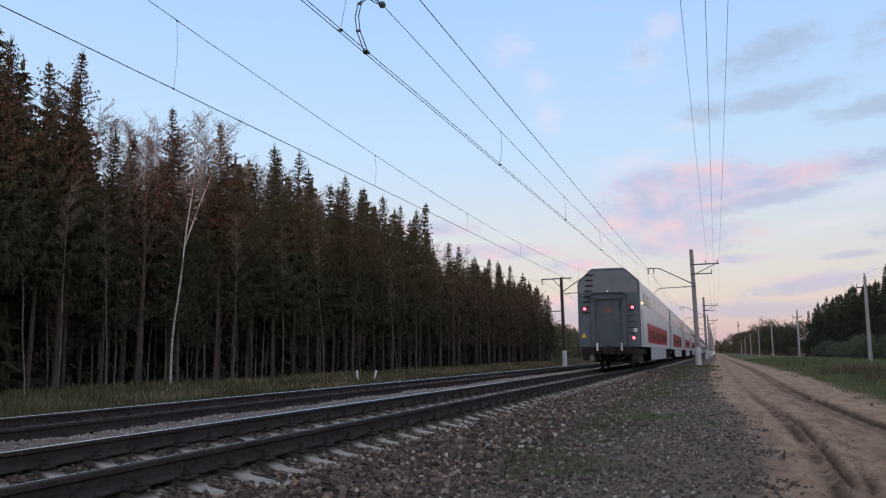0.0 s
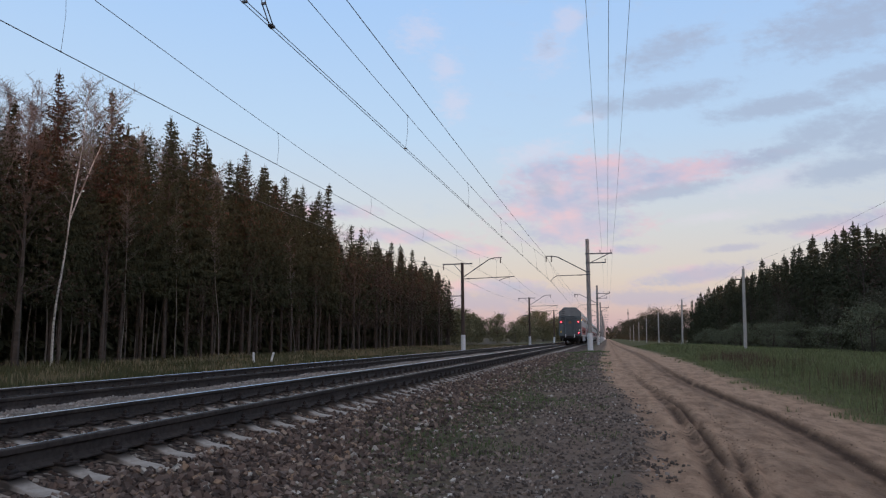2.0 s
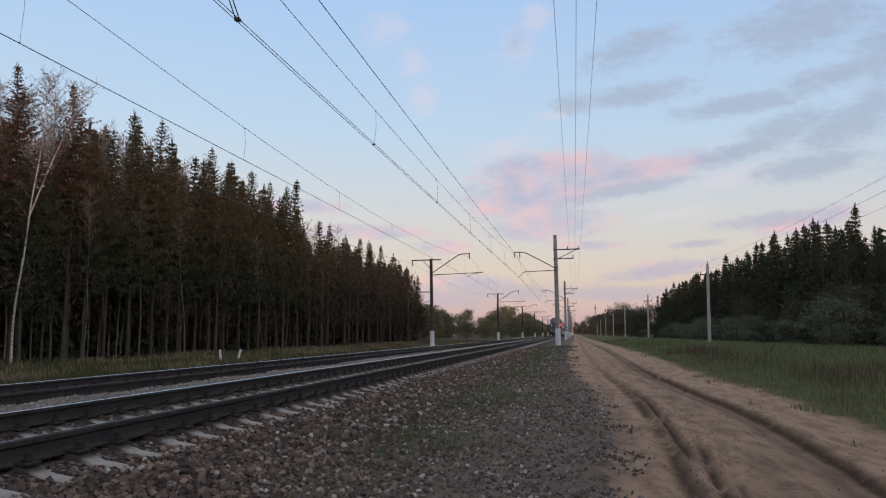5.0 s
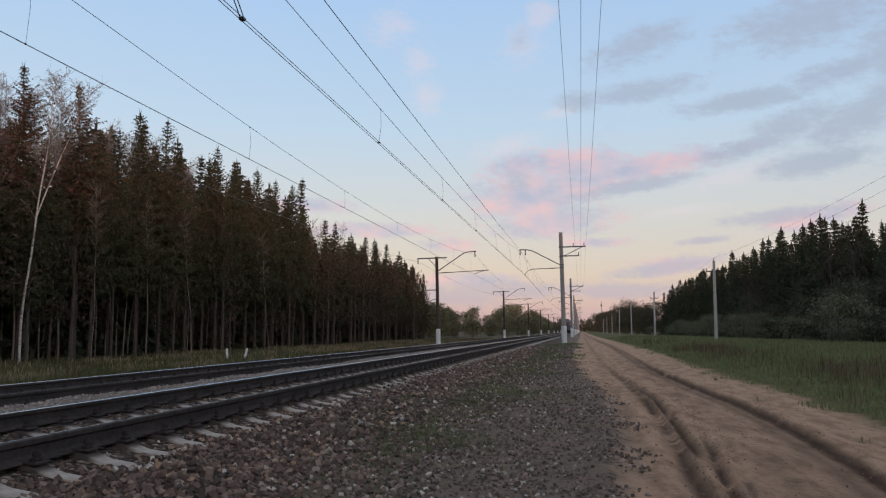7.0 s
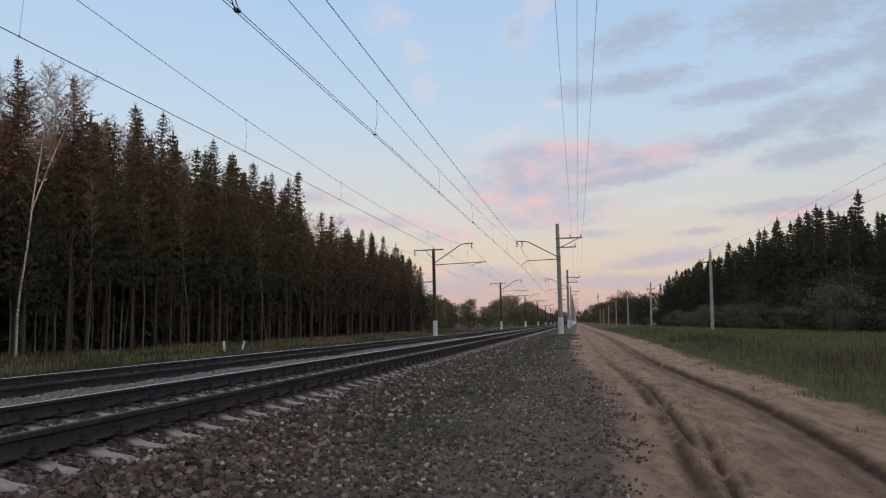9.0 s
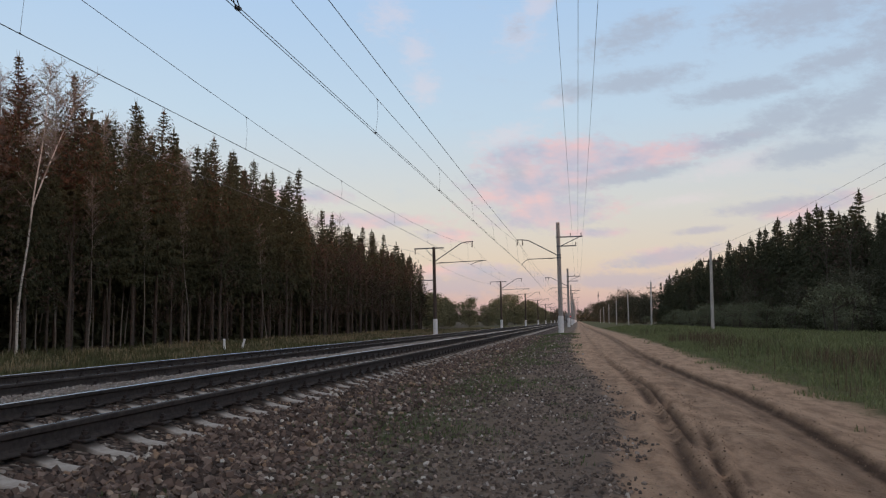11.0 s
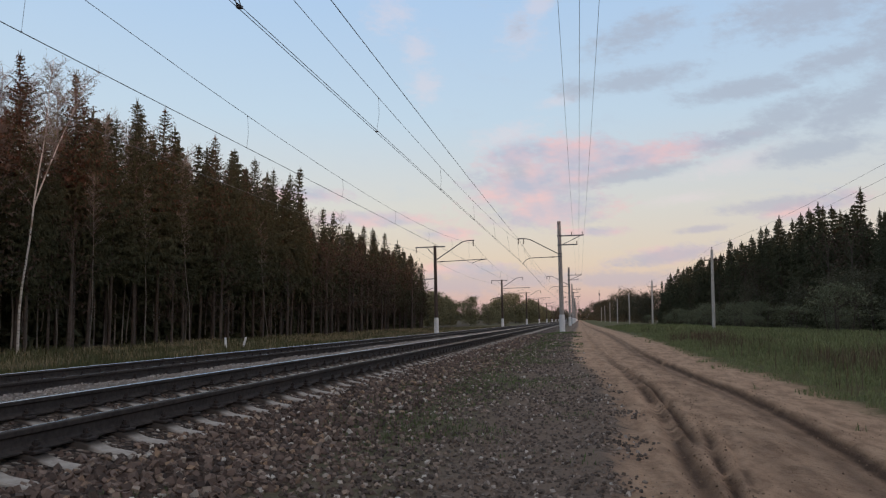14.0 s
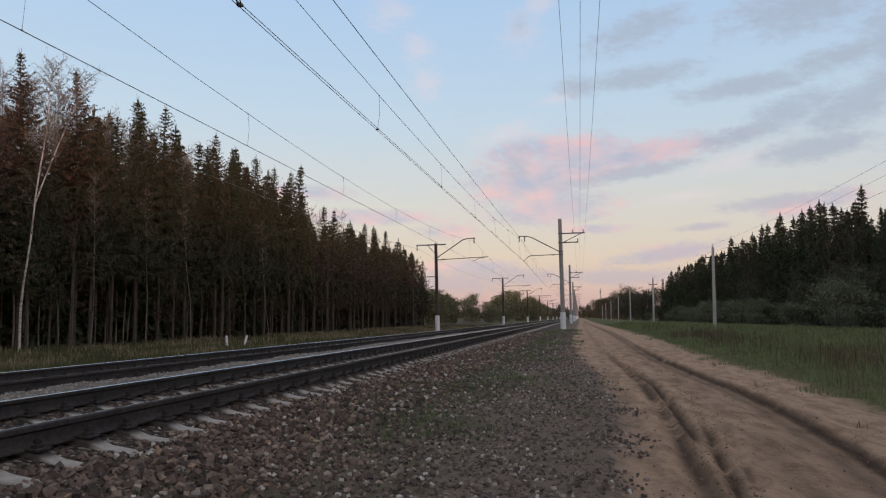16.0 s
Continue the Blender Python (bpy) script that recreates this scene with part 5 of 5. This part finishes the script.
def stone_mesh(name, x, y, size, rng, mat, sink=0.25):
    """Angular stones: cubes with pulled corners, each turned its own way."""
    n = len(x)
    cube = np.array([(a, b, c) for c in (-1, 1) for b in (-1, 1) for a in (-1, 1)], float)
    v = cube[None] * rng.uniform(0.55, 1.0, (n, 8, 3)) * rng.uniform(0.5, 1.0, (n, 1, 3))
    q = rng.normal(0, 1, (n, 4))
    q /= np.linalg.norm(q, axis=1, keepdims=True)
    w, i, j, k = q.T
    rot = np.stack([1 - 2 * (j * j + k * k), 2 * (i * j - k * w), 2 * (i * k + j * w), 2 * (i * j + k * w), 1 - 2 * (i * i + k * k), 2 * (j * k - i * w),
                    2 * (i * k - j * w), 2 * (j * k + i * w), 1 - 2 * (i * i + j * j)], -1).reshape(n, 3, 3)
    v = np.einsum("nij,nkj->nki", rot, v) * size[:, None, None]
    v += np.stack([x, y, ground_z(x, y) + size * (0.5 - sink)], -1)[:, None, :]
    faces = np.array([(0, 2, 3, 1), (4, 5, 7, 6), (0, 1, 5, 4), (2, 6, 7, 3), (0, 4, 6, 2), (1, 3, 7, 5)])
    f = (np.arange(n)[:, None, None] * 8 + faces[None]).reshape(-1, 4)
    return mesh_of(name, v.reshape(-1, 3), f, mat)


def blades(name, label, x, y, height, width, mat, rng):
    """Grass: one bent, tapering blade for each point."""
    n = len(x)
    z = ground_z(x, y)
    a = rng.uniform(0, math.tau, n)
    d = np.stack([np.cos(a), np.sin(a), np.zeros(n)], -1)
    side = np.stack([-d[:, 1], d[:, 0], np.zeros(n)], -1) * width[:, None]
    p = np.stack([x, y, z - 0.01], -1)
    up = np.array([0, 0, 1.0])
    bend = rng.uniform(0.1, 0.55, n)[:, None]
    mid = p + up * (height * 0.55)[:, None] + d * bend * (height * 0.2)[:, None]
    tip = p + up * (height * rng.uniform(0.8, 1.0, n))[:, None] + d * bend * height[:, None]
    v = np.stack([p - side, p + side, mid + side * 0.7, tip, mid - side * 0.7], 1).reshape(-1, 3)
    o = np.arange(n)[:, None] * 5
    f = np.concatenate([o + [0, 1, 2], o + [0, 2, 4], o + [4, 2, 3]])
    tagged(new(name, mesh_of(name, v, f, mat)), label, "grass", kind="stuff")


def scatter(rng, n, x0, x1, y0, y1, power=1.0):
    """Points, closer together towards y0."""
    return rng.uniform(x0, x1, n), y0 + (y1 - y0) * rng.uniform(0, 1, n) ** power


def ground_cover():
    rng = np.random.default_rng(5)
    # crushed stone of the near shoulder, thinning towards the sand
    x, y = scatter(rng, 36000, -4.0, 0.95, 2.8, 58, 2.3)
    behind = scatter(rng, 3500, -4.0, 0.7, -1.5, 2.8)
    x, y = np.concatenate([x, behind[0]]), np.concatenate([y, behind[1]])
    thin = np.where(x > -1.5, 0.75 + 0.25 * grain(x, y, 0.9, 21), 1.0) * (1 - 0.6 * step(grain(x, y, 1.6, 22), 0.1, 0.5) * step(x, -2.8, -1.8))
    thin = thin * (1 - step(x - SAND_EDGE(y) + 0.35 * grain(x, y, 0.7, 24) + 0.2 * grain(x, y, 0.25, 25), -0.3, 0.12))
    on_sleeper = (np.abs((y - 0.51 + 0.298) % 0.596 - 0.298) < 0.12) & (x < -3.82)
    keep = (rng.random(len(x)) < thin) & ~on_sleeper
    x, y = x[keep], y[keep]
    size = rng.uniform(0.013, 0.034, len(x)) * np.where(x < -2.4, 1.25, np.where(x < -1.2, 0.9, 0.72)) * (1 + y / 45 * step(x, -3.9, -3.2))
    me = stone_mesh("ballast_stones", x, y, size, rng, STONE)
    tagged(new("ballast_stones", me), "crushed brown and grey ballast stones", "stones", kind="stuff")
    # between the rails and between the tracks
    x, y = scatter(rng, 17000, -8.6, -3.95, 3.0, 48, 1.6)
    clear = np.minimum(np.abs(x - NEAR - 0.797), np.abs(x - NEAR + 0.797)) > 0.12
    phase = (y - 0.51 + 0.298) % 0.596
    free = ((np.abs(phase - 0.298) > 0.125)) | (x < NEAR - 1.4)
    x, y = x[clear & free], y[clear & free]
    size = rng.uniform(0.014, 0.026, len(x)) * (1 + y / 80)
    me = stone_mesh("track_ballast", x, y, size, rng, STONE, 0.42)
    tagged(new("track_ballast", me), "ballast stones heaped between sleepers and tracks", "stones", kind="stuff")
    # damp clods thrown up along the ruts
    count = 4500
    ys = 3 + 30 * rng.uniform(0, 1, count) ** 1.7
    which = rng.integers(0, 7, count)
    lines = [line(ys) for line in (RUT_WIDE, RUT_DEEP, RUT_FRESH, RUT_BANK, RUT_BANK)] + [ys * 0 + 0.8, ys * 0 + 2.1]
    xs = np.choose(which, lines) + rng.normal(0, 1, count) * np.where(which > 4, 0.5, np.where(which == 4, 0.3, 0.06)) + np.where(which == 4, 0.4, 0.05)
    me = stone_mesh("sand_clods", xs, ys, 0.003 + 0.011 * rng.uniform(0, 1, count) ** 2.4, rng, CLOD, 0.2)
    tagged(new("sand_clods", me), "damp clods of sand along the wheel ruts", "sand", kind="stuff")
    # weeds on the verge
    x, y = scatter(rng, 60000, -3.3, 0.2, 3.5, 62, 1.5)
    keep = grain(x, y, 1.5, 22) + 0.5 * grain(x, y, 0.4, 23) + 0.5 * rng.uniform(-1, 1, len(x)) + 1.3 * bell(x + 2.0, 0.8) * step(y, 6, 9) > 0.62
    x, y = x[keep], y[keep]
    blades("verge_weeds", "low green weeds between stones on the verge", x, y, rng.uniform(0.02, 0.075, len(x)) * (1 + y / 70), rng.uniform(0.003, 0.006, len(x)) * (1 + y / 30), WEED, rng)
    # the meadow
    x, y = scatter(rng, 92000, 3.4, 24.0, 7, 110, 1.6)
    keep = (grain(x, y, 0.8, 31) > -0.7 + 1.4 * (1 - step(x - GRASS_EDGE(y), 0.0, 1.3)))
    x, y = x[keep], y[keep]
    tall = (0.16 + 0.52 * step(x - GRASS_EDGE(y), 0.5, 4.0)) * (0.75 + 0.35 * grain(x, y, 2.5, 32))
    blades("meadow_grass", "tall green spring grass beside the sand track", x, y, tall * rng.uniform(0.45, 1.0, len(x)), rng.uniform(0.003, 0.006, len(x)) * (1 + y / 22), GRASSY, rng)
    x, y = scatter(rng, 22000, 4.6, 20.0, 13, 60, 1.3)
    patch = 1.5 * bell(y - 21 - 0.35 * (x - 7), 3.6) * step(x, 5.4, 6.8) + 1.4 * bell(y - 38, 9.0) * bell(x - 6.6, 1.5)
    keep = 0.7 * grain(x, y, 2.5, 33) + rng.uniform(-0.5, 0.5, len(x)) + patch > 0.72
    x, y = x[keep], y[keep]
    blades("brown_reeds", "patches of dry brown reeds in the meadow", x, y, rng.uniform(0.4, 0.74, len(x)), rng.uniform(0.003, 0.006, len(x)) * (1 + y / 30), REED, rng)
    # short turf where the sand ends
    x, y = scatter(rng, 24000, 3.0, 7.5, 6, 50, 1.4)
    keep = grain(x, y, 0.7, 35) + 0.5 * grain(x, y, 0.25, 36) + 2.0 * bell(x - 3.38, 0.12) * bell(y - 9.9, 0.25) > 1.1 - 1.9 * step(x - GRASS_EDGE(y), -0.5, 1.2)
    x, y = x[keep], y[keep]
    blades("meadow_turf", "short green turf along the edge of the sand", x, y, rng.uniform(0.05, 0.16, len(x)), rng.uniform(0.004, 0.008, len(x)) * (1 + y / 25), GRASSY, rng)
    # the strip before the wood
    x, y = scatter(rng, 42000, -31.0, -13.6, 9, 150, 1.5)
    fresh = grain(x, y, 3.0, 41) + 0.5 * grain(x, y, 0.8, 42) - 0.6 * step(y, 35, 70) > -0.3
    h = rng.uniform(0.15, 0.5, len(x)) * (0.6 + 0.4 * step(-x, 15, 20))
    w = rng.uniform(0.008, 0.015, len(x)) * (1 + y / 40)
    blades("forest_edge_grass", "rough green grass before the wood", x[fresh], y[fresh], h[fresh], w[fresh], DULLGRASS, rng)
    blades("dry_edge_grass", "dry straw-coloured grass before the wood", x[~fresh], y[~fresh], h[~fresh], w[~fresh], DRYGRASS, rng)
    # the largest loose stones near the camera
    big = stone_mesh("stone", np.zeros(1), np.zeros(1), np.array([0.04]), rng, STONE)
    big.transform(Matrix.Translation((0, 0, -float(ground_z(0.0, 0.0)))))
    bed = bpy.data.objects["ground"]
    for i in range(160):
        x, y = rng.uniform(-3.4, 0.2), rng.uniform(3.2, 10.0)
        k = rng.uniform(0.6, 1.25)
        ob = part("stone", big, None, bed)
        ob.matrix_basis = pose(x, y, float(ground_z(x, y)) + 0.005, rng.uniform(0, 60), rng.uniform(0, 60), rng.uniform(0, 360)) @ Matrix.Diagonal((k, k * 0.8, k * 0.7, 1))


ground_cover()


# ---- pieces: sleepers and their fastenings ----
def make_sleepers(track, label, singles):
    me = sleeper_shape().mesh("sleeper", SLEEPER)
    ce = clip_shape().mesh("fastening", CLIP)
    step_y, y0 = 0.596, 0.51
    for i in range(singles):
        ob = part("sleeper", me, None, track, at=pose(random.gauss(0, 0.012), y0 + i * step_y, random.gauss(0, 0.004), 0, 0, random.gauss(0, 0.3)))
        if i < 80:
            for side in (-0.797, 0.797):
                part("fastening", ce, None, ob, at=pose(side, 0, 0))
    base = Shape().box(-1.36, 1.36, -0.11, 0.11, RAIL - 0.3, RAIL - 0.19)
    v0, f0 = np.array(base.v), base.f
    rest = Shape()
    for i in range(singles, singles + 560):
        rest.add(v0 + [0, y0 + i * step_y, 0], f0)
    tagged(part("sleepers", rest, SLEEPER, track, label), kind="stuff")


make_sleepers(near_track, "concrete sleepers running on into the distance", 280)
make_sleepers(far_track, "concrete sleepers half buried in ballast", 120)


def motions():
    """The train draws away along the near track at a steady speed."""
    for n, car in enumerate(COACHES):
        walk(car, [(t, pose(NEAR, TAIL + SPEED * t + n * (CAR_LEN + 0.5), RAIL)) for t in (0.0, 4.0, 8.0, 12.0, 16.0)])


motions()
